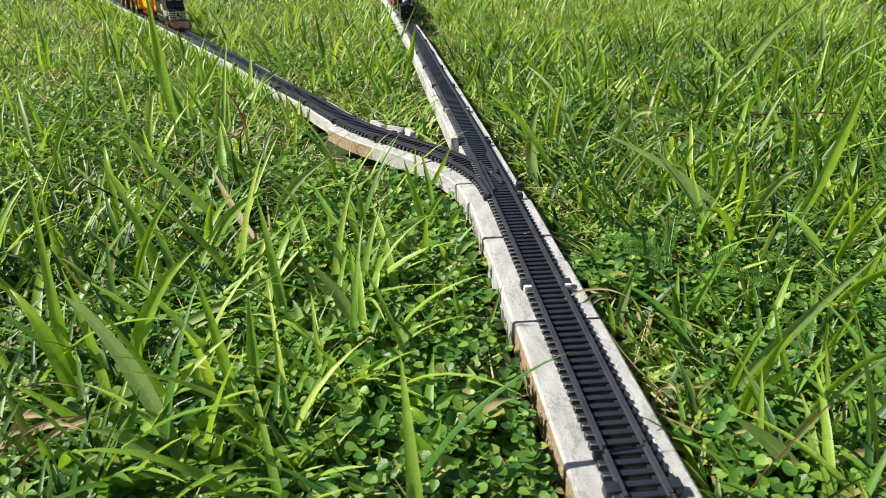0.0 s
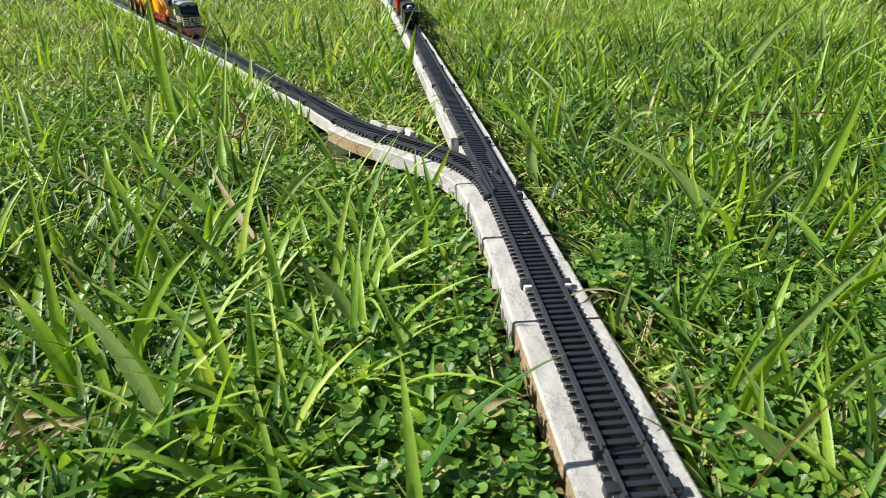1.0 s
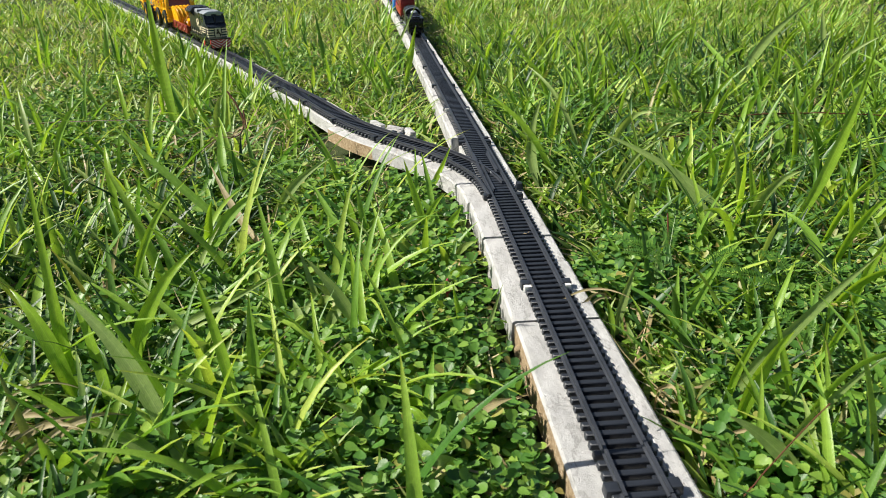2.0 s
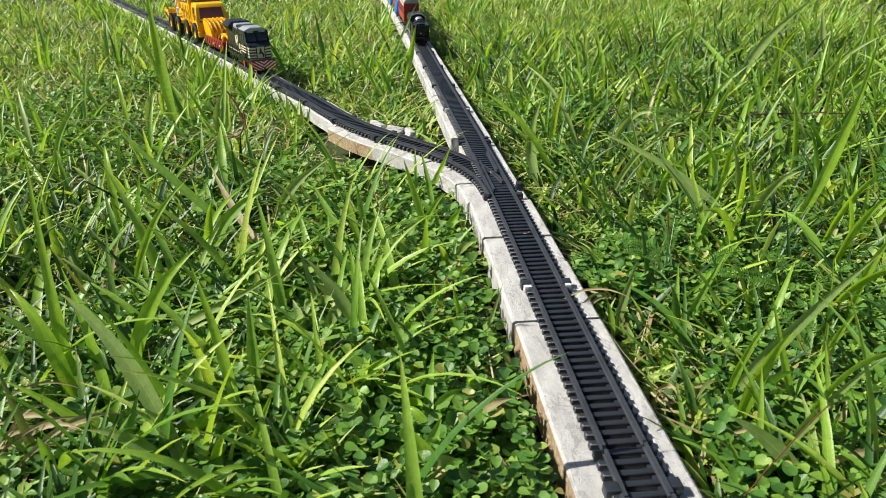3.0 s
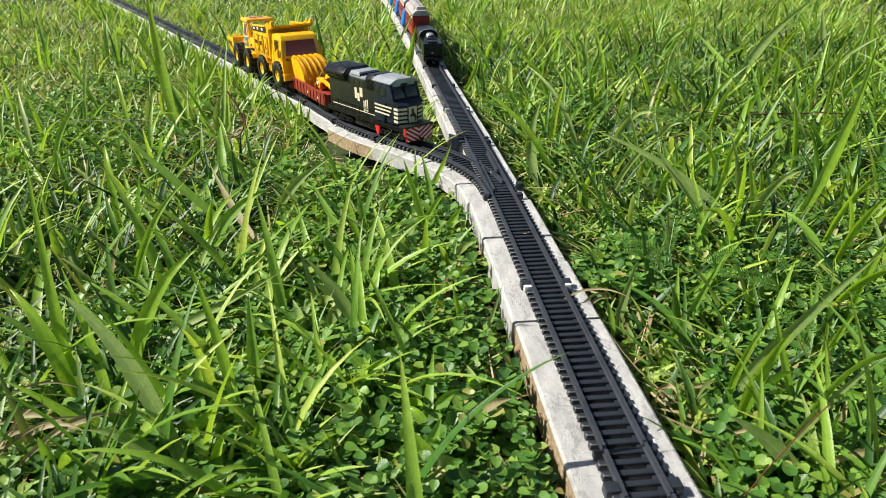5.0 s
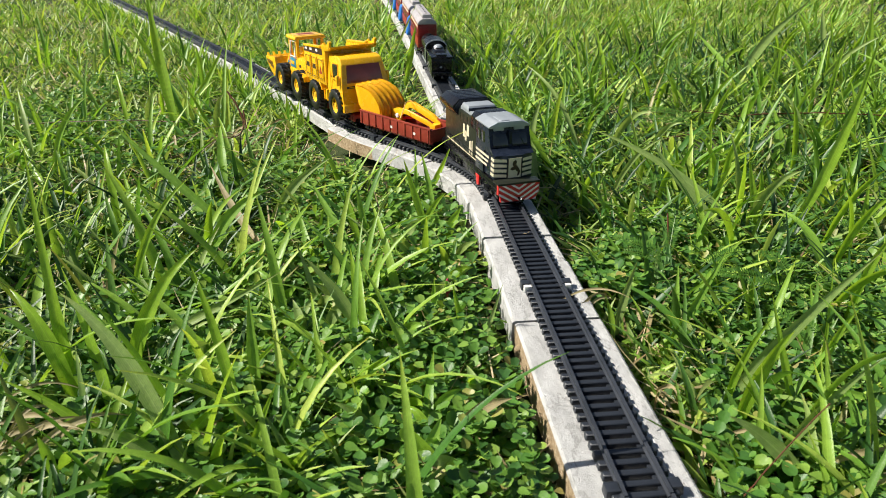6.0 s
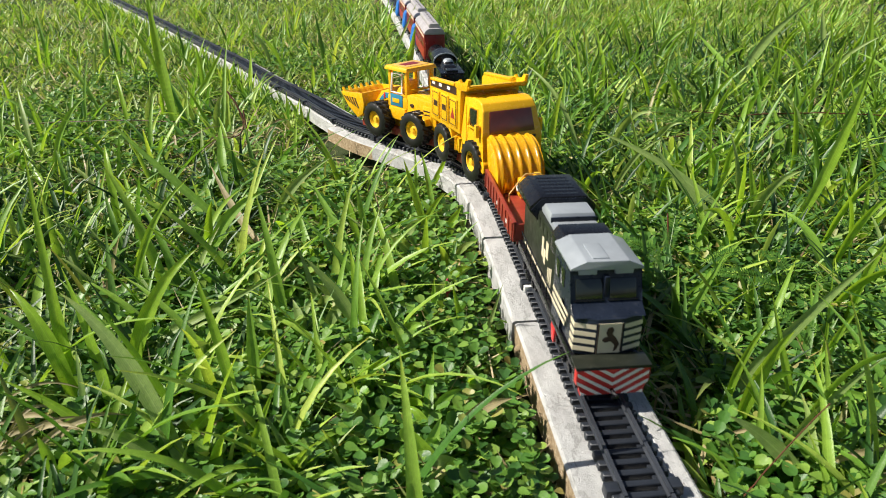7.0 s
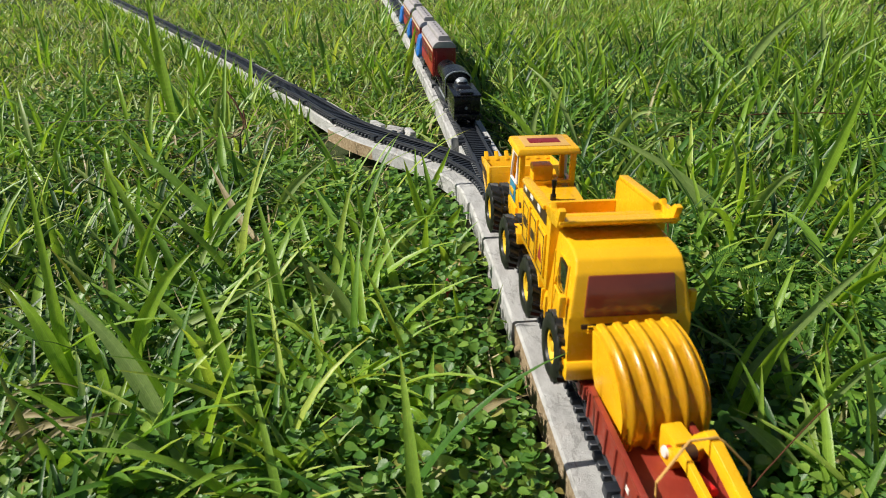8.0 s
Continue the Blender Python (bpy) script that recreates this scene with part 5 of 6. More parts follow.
# the rest of the lawn, out of the camera's way
x, y = rng.uniform(-2.6, 2.8, 70000), rng.uniform(-1.2, 3.6, 70000)
seen = (y > 0.0) & (y < 2.15) & (x > -0.26 - 0.42 * y) & (x < 0.16 + 0.60 * y)
ok = ~seen & clear_of_track(x, y, 0.002) & ((x + 0.095) ** 2 + y ** 2 > 0.12 ** 2)
x, y = x[ok], y[ok]
n = len(x)
root = np.c_[x, y, np.full(n, SOIL_Z - 0.001)]
v, f = blades(root, rng.random(n) * 6.283, 0.024 + 0.034 * rng.random(n) ** 1.4, 0.004 + 0.005 * rng.random(n), 0.15 + 0.8 * rng.random(n), 0.3 + 1.4 * rng.random(n), 3, 0, rng.normal(0, 0.6, n))
stuff_mesh("outer_lawn", v, f, M_GRASS, "rest of the green lawn around the track", "grass", cols=2, segs=3)

# short mixed grass
x, y = scatter(52000, 0.02, 2.15, 1.0)
n = len(x)
root = np.c_[x, y, np.full(n, SOIL_Z - 0.001)]
v, f = blades(root, rng.random(n) * 6.283, kept_low(x, y) * (0.020 + 0.030 * rng.random(n) ** 1.4), 0.0020 + 0.0028 * rng.random(n), 0.15 + 0.8 * rng.random(n), 0.3 + 1.5 * rng.random(n), 4, 0, rng.normal(0, 0.6, n))
stuff_mesh("grass", v, f, M_GRASS, "short sunlit green lawn grass", "grass", cols=2, segs=4)

# broader blades
x, y = scatter(21000, 0.05, 2.15, 1.0, 0.001)
n = len(x)
root = np.c_[x, y, np.full(n, SOIL_Z - 0.001)]
v, f = blades(root, rng.random(n) * 6.283, kept_low(x, y) * (0.024 + 0.040 * rng.random(n) ** 1.8), 0.0036 + 0.0042 * rng.random(n), np.where(x < -0.03, 0.65, 0.35) + 0.75 * rng.random(n), 0.3 + 1.3 * rng.random(n), 6, 0.45, rng.normal(0, 0.5, n))
stuff_mesh("broad_grass", v, f, M_LONG, "broad folded green grass blades", "grass", cols=3, segs=6)

# tufts of long blades
cx, cy = scatter(300, 0.10, 2.1, 1.0, 0.014)
tuft = rng.integers(0, len(cx), 2200)
x, y = cx[tuft] + rng.normal(0, 0.010, 2200), cy[tuft] + rng.normal(0, 0.010, 2200)
ok = clear_of_track(x, y, 0.003)
x, y = x[ok], y[ok]
n = len(x)
root = np.c_[x, y, np.full(n, SOIL_Z - 0.001)]
v, f = blades(root, rng.random(n) * 6.283, kept_low(x, y) * (0.050 + 0.055 * rng.random(n) ** 1.5), 0.0034 + 0.0042 * rng.random(n), 0.1 + 0.5 * rng.random(n), 0.3 + 1.3 * rng.random(n), 8, 0.5, rng.normal(0, 0.4, n))
stuff_mesh("grass_tufts", v, f, M_LONG, "tufts of long arching green grass blades", "grass", cols=3, segs=8)

# pale leaf undersides and bleached blades
x, y = scatter(7000, 0.05, 2.15, 1.0, 0.001)
n = len(x)
root = np.c_[x, y, np.full(n, SOIL_Z + 0.004)]
v, f = blades(root, rng.random(n) * 6.283, kept_low(x, y) * (0.025 + 0.04 * rng.random(n) ** 1.6), 0.0028 + 0.0038 * rng.random(n), 0.4 + 0.7 * rng.random(n), 0.3 + 1.1 * rng.random(n), 6, 0.45, rng.normal(0, 0.8, n))
stuff_mesh("pale_grass", v, f, M_PALE, "pale grey-green turned grass blades", "grass", cols=3, segs=6)

# growth that leans over the far boards of the branch
s_at = BRANCH.s_at_y(0.80) + (BRANCH.s_at_y(2.1) - BRANCH.s_at_y(0.80)) * rng.random(760)
off = -0.0155 - 0.034 * rng.random(760)
pts = np.array([BRANCH.side(float(a), float(b)) for a, b in zip(s_at, off)])
n = len(pts)
root = np.c_[pts[:, 0], pts[:, 1], np.full(n, SOIL_Z)]
v, f = blades(root, rng.random(n) * 6.283, 0.030 + 0.022 * rng.random(n), 0.0026 + 0.0034 * rng.random(n), 0.05 + 0.5 * rng.random(n), 0.2 + 0.9 * rng.random(n), 6, 0.45, rng.normal(0, 0.5, n))
stuff_mesh("edge_grass", v, f, M_LONG, "upright grass growing along the far boards", "grass", cols=3, segs=6)

# dense tall growth on the far side of the near track
x, y = scatter(8600, 0.14, 1.3, 1.0, 0.006)
sel = (x > 0.034) | ((x < -0.20) & (y < 0.62))
x, y = x[sel], y[sel]
n = len(x)
root = np.c_[x, y, np.full(n, SOIL_Z)]
v, f = blades(root, rng.random(n) * 6.283, kept_low(x, y) * (0.036 + 0.046 * rng.random(n) ** 1.5), 0.0028 + 0.0036 * rng.random(n), 0.15 + 0.75 * rng.random(n), 0.3 + 1.2 * rng.random(n), 7, 0.45, rng.normal(0, 0.5, n))
stuff_mesh("rank_grass", v, f, M_RANK, "dense tangled taller green grass", "grass", cols=3, segs=7)

# scattered large blades close by
x, y = scatter(460, 0.16, 0.75, 1.0, 0.045)
n = len(x)
root = np.c_[x, y, np.full(n, SOIL_Z)]
v, f = blades(root, rng.random(n) * 6.283, kept_low(x, y) * (0.065 + 0.060 * rng.random(n) ** 1.5), 0.0042 + 0.0034 * rng.random(n), 0.25 + 0.8 * rng.random(n), 0.4 + 1.2 * rng.random(n), 10, 0.4, rng.normal(0, 0.4, n))
stuff_mesh("large_blades", v, f, M_LONG, "scattered large arching grass blades", "grass", cols=3, segs=10)

# dry litter
x, y = scatter(15000, 0.02, 2.1, 1.0)
n = len(x)
root = np.c_[x, y, SOIL_Z + 0.003 + 0.016 * rng.random(n)]
v, f = blades(root, rng.random(n) * 6.283, 0.015 + 0.05 * rng.random(n) ** 2, 0.0010 + 0.0022 * rng.random(n) ** 2, 1.25 + 0.35 * rng.random(n), rng.normal(0, 0.3, n), 4, 0, rng.normal(0, 1.0, n))
stuff_mesh("dry_litter", v, f, M_STRAW, "scattered dry straw and dead blades", "dead grass", cols=2, segs=4)


def leaflets(x, y, z, size, az, tilt):
    """Round-ended leaflets: a fan of seven points about a folded midrib, each set at its own turn and tilt."""
    n = len(x)
    out = np.array([(0, 0, 0), (0.26, -0.21, 0.05), (0.50, -0.37, 0.09), (0.74, -0.41, 0.09), (0.93, -0.28, 0.05), (0.99, -0.12, 0.0), (0.93, 0.0, -0.03), (0.99, 0.12, 0.0), (0.93, 0.28, 0.05), (0.74, 0.41, 0.09), (0.50, 0.37, 0.09), (0.26, 0.21, 0.05), (0.52, 0.0, -0.05)])
    p = out[None] * size[:, None, None]
    ct, st = np.cos(tilt)[:, None], np.sin(tilt)[:, None]
    px, py, pz = p[..., 0] * ct - p[..., 2] * st, p[..., 1], p[..., 0] * st + p[..., 2] * ct
    ca, sa = np.cos(az)[:, None], np.sin(az)[:, None]
    v = np.stack([x[:, None] + px * ca - py * sa, y[:, None] + px * sa + py * ca, z[:, None] + pz], -1)
    tri = np.array([(12, i, (i + 1) % 12) for i in range(12)])
    f = (np.arange(n) * 13)[:, None, None] + tri[None]
    return v.reshape(-1, 3), f.reshape(-1, 3)


# three-leaved ground cover, thick on the near side of the track
x, y = scatter(46000, 0.05, 1.5, 1.4, 0.001)
keep = (patchy(x, y, 6.0, 4.4) + np.where(x < 0, np.where(y < 0.54, np.where(x > -0.19, 0.40, -0.02), 0.05), -0.22) - np.clip(y - 0.55, 0, 1) * 0.5) > 0.0
x, y = x[keep], y[keep]
n = len(x)
z = SOIL_Z + 0.006 + 0.024 * rng.random(n) ** 0.8 * np.clip(0.55 + kept_low(x, y), 0, 1)
a0 = rng.random(n) * 6.283
sz = 0.0038 + 0.0042 * rng.random(n)
lv, lf, base = [], [], 0
for k in range(3):
    v, f = leaflets(x, y, z, sz, a0 + k * 2.094 + rng.normal(0, 0.2, n), rng.normal(0.08, 0.55, n))
    lv.append(v)
    lf.append(f + base)
    base += len(v)
stuff_mesh("clover", np.concatenate(lv), np.concatenate(lf), M_CLOVER, "low three-leaved clover-like ground cover", "ground cover")


def curve_point(a, m, b, u):
    """A point of the curve that starts at a, passes m half way and ends at b."""
    c = m * 2 - (a + b) * 0.5
    return a * (1 - u) ** 2 + c * 2 * u * (1 - u) + b * u * u


BLADE_WORDS = {"tall_blade": "tall bright green grass blade", "pale_blade": "long pale green ribbed grass blade", "grass_leaf": "dark green arching grass blade", "dry_straw": "dry straw-coloured dead grass blade"}


def grass_blade(root, mid, tip, width, mat):
    """A single large blade with a folded midrib, ribs along it and a pointed tip."""
    a, m, b = Vector(root), Vector(mid), Vector(tip)
    bm = bmesh.new()
    n = 16
    rings = []
    for i in range(-3, n + 1):
        u = i / n
        p = curve_point(a, m, b, u)
        if u < 0:
            p = a + Vector((0.0, 0.0, 0.075 * u))
        d = (curve_point(a, m, b, min(1, u + 0.03)) - curve_point(a, m, b, max(0, u - 0.03))).normalized()
        side = d.cross(Vector((0.10, -0.86, 0.50))).normalized()
        lift = side.cross(d).normalized()
        wob = 0.35 * noise.noise(Vector((u * 3, root[0] * 40, root[1] * 40)))
        side = (side + lift * wob).normalized()
        half = 0.42 * width * max(0.3, min(1.0, 0.62 + 0.9 * u)) * min(1.0, (max(0.0, 1 - u) * 1.9) ** 0.85 + 0.015)
        dip = half * 0.35
        rings.append([bm.verts.new(p + side * half * k - lift * dip * (1 - abs(k)) - a) for k in (-1, -0.5, 0, 0.5, 1)])
    layer = bm.loops.layers.uv.new("blade")
    for i, (q, r) in enumerate(zip(rings, rings[1:])):
        for j in range(4):
            face = bm.faces.new((q[j], q[j + 1], r[j + 1], r[j]))
            for loop, (du, dv) in zip(face.loops, ((0, 0), (1, 0), (1, 1), (0, 1))):
                loop[layer].uv = ((j + du) / 4, (i + dv) / len(rings))
    ob = new("grass_blade", to_mesh("grass_blade", bm, mat, 180))
    ob.location = a
    return tagged(ob, BLADE_WORDS[mat.name], "grass blade", "tall grass blades")


def stem(root, mid, tip, width):
    a, m, b = Vector(root), Vector(mid), Vector(tip)
    pts = [(curve_point(a, m, b, i / 14) - a) * 1000 + Vector((0, 0, 1.2 * noise.noise(Vector((i * 0.7, root[0] * 30, 0))))) for i in range(15)]
    bm = rod(pts, width * 500, 6)
    ob = new("plant_stem", to_mesh("plant_stem", bm, M_STEM))
    ob.location = a
    return tagged(ob, "thin reddish brown creeping stem in the grass", "stem", "creeping stems")


def feather_leaf(root, mid, tip, width):
    """A pinnate leaf: a thin rib with pairs of narrow leaflets."""
    a, m, b = Vector(root), Vector(mid), Vector(tip)
    leaf = thing("feather_leaf", "dark green feathery leaf of a creeping plant", "leaf", "feathery leaves", Matrix.Translation(a))
    pts = [(curve_point(a, m, b, i / 8) - a) * 1000 for i in range(9)]
    part("rib", rod(pts, 0.28, 5), M_FERN, leaf)
    bm = bmesh.new()
    n = max(14, int((b - a).length / 0.0016))
    for i in range(1, n):
        u = 0.12 + 0.88 * i / n
        p = curve_point(a, m, b, u) - a
        d = (curve_point(a, m, b, min(1, u + 0.03)) - curve_point(a, m, b, max(0, u - 0.03))).normalized()
        side = d.cross(Vector((0.05, -0.5, 0.86))).normalized()
        up = side.cross(d).normalized()
        size = 0.5 * width * (0.55 + 0.45 * math.sin(math.pi * min(1, u * 1.05)))
        for s in (-1, 1):
            o = (side * s + d * 0.35 + up * 0.18).normalized()
            w = d * 0.0006
            q = [p, p + o * size * 0.45 - w, p + o * size, p + o * size * 0.55 + w * 1.2]
            vs = [bm.verts.new(v) for v in q]
            bm.faces.new(vs if s > 0 else vs[::-1])
    tagged(part("leaflet", bm, M_FERN, leaf, "", 0), kind="stuff")
    return leaf


# tall blades
grass_blade((-0.238, 0.271, -0.016), (-0.248, 0.291, 0.030), (-0.257, 0.321, 0.104), 0.0072, M_TALL)
grass_blade((-0.304, 0.734, -0.016), (-0.322, 0.772, 0.055), (-0.337, 0.817, 0.142), 0.0131, M_TALL)
grass_blade((-0.176, 0.220, -0.016), (-0.202, 0.248, 0.028), (-0.232, 0.268, 0.055), 0.0090, M_PALE)
grass_blade((-0.219, 0.259, -0.016), (-0.232, 0.284, 0.014), (-0.250, 0.311, 0.047), 0.0063, M_TALL)
grass_blade((-0.187, 0.221, -0.016), (-0.197, 0.228, 0.003), (-0.218, 0.231, 0.011), 0.0088, M_PALE)
grass_blade((-0.204, 0.233, -0.016), (-0.229, 0.246, 0.005), (-0.260, 0.257, 0.020), 0.0059, M_TALL)
grass_blade((-0.158, 0.242, -0.016), (-0.169, 0.266, 0.022), (-0.183, 0.289, 0.057), 0.0061, M_TALL)
grass_blade((-0.195, 0.265, -0.016), (-0.173, 0.276, -0.007), (-0.140, 0.294, 0.017), 0.0050, M_TALL)
grass_blade((-0.157, 0.273, -0.016), (-0.159, 0.283, 0.011), (-0.159, 0.292, 0.037), 0.0067, M_GRASS)
grass_blade((-0.157, 0.225, -0.016), (-0.151, 0.233, 0.001), (-0.142, 0.242, 0.020), 0.0045, M_TALL)
grass_blade((-0.213, 0.292, -0.016), (-0.234, 0.310, 0.004), (-0.263, 0.331, 0.031), 0.0069, M_GRASS)
grass_blade((-0.100, 0.319, -0.016), (-0.108, 0.339, 0.000), (-0.113, 0.362, 0.025), 0.0093, M_TALL)
grass_blade((-0.107, 0.323, -0.016), (-0.119, 0.332, 0.009), (-0.137, 0.340, 0.031), 0.0085, M_PALE)
grass_blade((-0.247, 0.320, -0.016), (-0.195, 0.326, 0.005), (-0.149, 0.333, 0.027), 0.0061, M_PALE)
grass_blade((-0.245, 0.336, -0.016), (-0.271, 0.345, -0.010), (-0.315, 0.357, -0.010), 0.0060, M_GRASS)
grass_blade((-0.181, 0.443, -0.004), (-0.199, 0.466, 0.011), (-0.218, 0.494, 0.036), 0.0069, M_STRAW)
grass_blade((-0.192, 0.465, -0.016), (-0.238, 0.483, 0.023), (-0.289, 0.505, 0.069), 0.0073, M_GRASS)
grass_blade((-0.326, 0.871, -0.016), (-0.304, 0.885, 0.015), (-0.281, 0.905, 0.057), 0.0095, M_TALL)
grass_blade((-0.253, 0.699, -0.016), (-0.252, 0.735, 0.037), (-0.249, 0.769, 0.083), 0.0055, M_GRASS)
grass_blade((-0.264, 0.941, -0.016), (-0.265, 0.979, 0.007), (-0.268, 1.017, 0.031), 0.0072, M_TALL)
grass_blade((-0.050, 0.990, -0.016), (-0.041, 0.999, 0.026), (-0.033, 1.005, 0.064), 0.0110, M_TALL)
grass_blade((-0.067, 1.191, -0.025), (-0.040, 1.216, 0.027), (-0.016, 1.237, 0.070), 0.0052, M_PALE)
grass_blade((-0.292, 0.535, -0.016), (-0.300, 0.550, -0.004), (-0.307, 0.566, 0.010), 0.0056, M_TALL)
grass_blade((-0.376, 0.575, -0.016), (-0.395, 0.602, 0.001), (-0.416, 0.632, 0.023), 0.0078, M_TALL)
grass_blade((-0.059, 0.462, -0.016), (-0.068, 0.471, 0.012), (-0.076, 0.479, 0.040), 0.0068, M_TALL)
grass_blade((-0.053, 0.482, -0.016), (-0.056, 0.497, 0.011), (-0.061, 0.510, 0.035), 0.0059, M_GRASS)
grass_blade((-0.054, 0.549, -0.016), (-0.043, 0.563, -0.003), (-0.029, 0.582, 0.019), 0.0059, M_TALL)
grass_blade((-0.070, 0.453, -0.016), (-0.056, 0.475, 0.001), (-0.043, 0.491, 0.008), 0.0056, M_TALL)
grass_blade((-0.103, 0.456, -0.016), (-0.108, 0.461, 0.005), (-0.111, 0.468, 0.029), 0.0056, M_GRASS)
grass_blade((-0.109, 0.447, -0.016), (-0.116, 0.460, 0.006), (-0.120, 0.470, 0.024), 0.0066, M_TALL)
grass_blade((-0.117, 0.448, -0.016), (-0.129, 0.465, -0.000), (-0.145, 0.485, 0.023), 0.0077, M_GRASS)
grass_blade((-0.142, 0.424, -0.016), (-0.148, 0.444, -0.004), (-0.154, 0.466, 0.013), 0.0063, M_GRASS)
grass_blade((-0.101, 0.456, -0.016), (-0.098, 0.458, 0.001), (-0.087, 0.462, 0.021), 0.0045, M_PALE)
grass_blade((-0.179, 0.495, -0.016), (-0.161, 0.507, 0.011), (-0.131, 0.515, 0.031), 0.0083, M_PALE)
grass_blade((0.048, 0.549, -0.016), (0.041, 0.574, 0.016), (0.055, 0.601, 0.054), 0.0114, M_PALE)
grass_blade((0.058, 0.243, -0.016), (0.099, 0.263, 0.013), (0.156, 0.284, 0.049), 0.0083, M_PALE)
grass_blade((0.062, 0.241, -0.016), (0.070, 0.249, 0.009), (0.085, 0.255, 0.032), 0.0050, M_TALL)
grass_blade((0.095, 0.234, -0.016), (0.091, 0.247, 0.009), (0.087, 0.263, 0.039), 0.0057, M_TALL)
grass_blade((0.053, 0.197, -0.016), (0.083, 0.211, 0.009), (0.117, 0.222, 0.030), 0.0057, M_PALE)
grass_blade((0.067, 0.192, -0.016), (0.084, 0.204, -0.004), (0.099, 0.216, 0.006), 0.0069, M_TALL)
grass_blade((0.079, 0.191, -0.016), (0.060, 0.200, 0.005), (0.041, 0.205, 0.018), 0.0084, M_PALE)
grass_blade((0.049, 0.195, -0.016), (0.048, 0.200, -0.006), (0.044, 0.206, 0.004), 0.0050, M_TALL)
grass_blade((0.055, 0.298, -0.016), (0.077, 0.312, 0.005), (0.099, 0.328, 0.031), 0.0058, M_GRASS)
grass_blade((0.063, 0.306, -0.016), (0.071, 0.323, -0.001), (0.078, 0.341, 0.015), 0.0060, M_GRASS)
grass_blade((0.037, 0.320, -0.016), (0.041, 0.325, 0.003), (0.048, 0.330, 0.025), 0.0061, M_PALE)
grass_blade((0.033, 0.314, -0.016), (0.033, 0.321, -0.005), (0.030, 0.327, 0.006), 0.0043, M_TALL)
grass_blade((0.196, 0.426, -0.016), (0.245, 0.457, 0.042), (0.290, 0.502, 0.128), 0.0101, M_TALL)
grass_blade((0.154, 0.451, -0.016), (0.163, 0.482, 0.018), (0.172, 0.511, 0.050), 0.0046, M_TALL)
grass_blade((0.185, 0.437, -0.016), (0.181, 0.446, 0.012), (0.176, 0.454, 0.040), 0.0080, M_TALL)
grass_blade((0.167, 0.429, -0.016), (0.132, 0.450, 0.017), (0.107, 0.470, 0.051), 0.0090, M_PALE)
grass_blade((0.176, 0.428, -0.016), (0.127, 0.462, 0.027), (0.068, 0.489, 0.055), 0.0078, M_PALE)
grass_blade((0.135, 0.486, -0.016), (0.141, 0.507, -0.005), (0.149, 0.527, 0.005), 0.0074, M_TALL)
grass_blade((0.138, 0.488, -0.016), (0.148, 0.490, 0.002), (0.158, 0.491, 0.020), 0.0074, M_GRASS)
grass_blade((0.254, 0.421, -0.016), (0.260, 0.430, 0.002), (0.266, 0.445, 0.032), 0.0067, M_TALL)
grass_blade((0.430, 0.942, -0.016), (0.473, 0.977, 0.033), (0.555, 1.012, 0.091), 0.0154, M_PALE)
grass_blade((0.430, 0.942, -0.016), (0.413, 0.988, 0.016), (0.393, 1.033, 0.046), 0.0110, M_GRASS)
grass_blade((0.414, 0.718, -0.016), (0.424, 0.733, 0.035), (0.437, 0.746, 0.083), 0.0079, M_TALL)
grass_blade((0.546, 0.828, -0.016), (0.554, 0.861, 0.050), (0.562, 0.894, 0.117), 0.0120, M_TALL)
grass_blade((0.689, 1.141, -0.025), (0.699, 1.179, 0.017), (0.712, 1.217, 0.060), 0.0146, M_PALE)
grass_blade((0.228, 0.926, -0.016), (0.231, 0.972, 0.022), (0.229, 1.019, 0.063), 0.0085, M_TALL)
grass_blade((0.026, 0.929, -0.016), (0.040, 0.930, 0.010), (0.049, 0.932, 0.040), 0.0073, M_TALL)
grass_blade((-0.080, 0.257, -0.016), (-0.081, 0.263, -0.007), (-0.081, 0.268, 0.003), 0.0094, M_PALE)
grass_blade((-0.119, 0.283, -0.016), (-0.118, 0.291, -0.010), (-0.119, 0.297, -0.008), 0.0108, M_PALE)
grass_blade((-0.083, 0.301, -0.016), (-0.086, 0.313, -0.010), (-0.091, 0.324, -0.010), 0.0089, M_PALE)
grass_blade((-0.062, 0.239, -0.004), (-0.052, 0.238, 0.004), (-0.041, 0.236, 0.009), 0.0068, M_STRAW)
grass_blade((-0.097, 0.276, -0.016), (-0.107, 0.284, -0.004), (-0.118, 0.290, 0.006), 0.0084, M_GRASS)
grass_blade((-0.048, 0.300, -0.016), (-0.039, 0.312, -0.002), (-0.029, 0.326, 0.017), 0.0037, M_PALE)
grass_blade((-0.048, 0.293, -0.016), (-0.047, 0.308, -0.006), (-0.044, 0.321, -0.000), 0.0040, M_GRASS)
grass_blade((-0.048, 0.320, -0.016), (-0.053, 0.323, -0.001), (-0.057, 0.328, 0.018), 0.0051, M_TALL)
grass_blade((-0.065, 0.349, -0.016), (-0.065, 0.355, -0.004), (-0.064, 0.360, 0.005), 0.0036, M_TALL)
grass_blade((-0.151, 0.266, -0.016), (-0.143, 0.277, -0.003), (-0.134, 0.288, 0.012), 0.0051, M_TALL)
grass_blade((-0.145, 0.216, -0.016), (-0.127, 0.222, -0.010), (-0.107, 0.231, -0.010), 0.0088, M_GRASS)
grass_blade((-0.253, 0.238, -0.004), (-0.237, 0.239, 0.008), (-0.220, 0.234, 0.008), 0.0035, M_STRAW)
grass_blade((-0.261, 0.245, -0.004), (-0.244, 0.246, 0.002), (-0.226, 0.242, 0.002), 0.0029, M_STRAW)
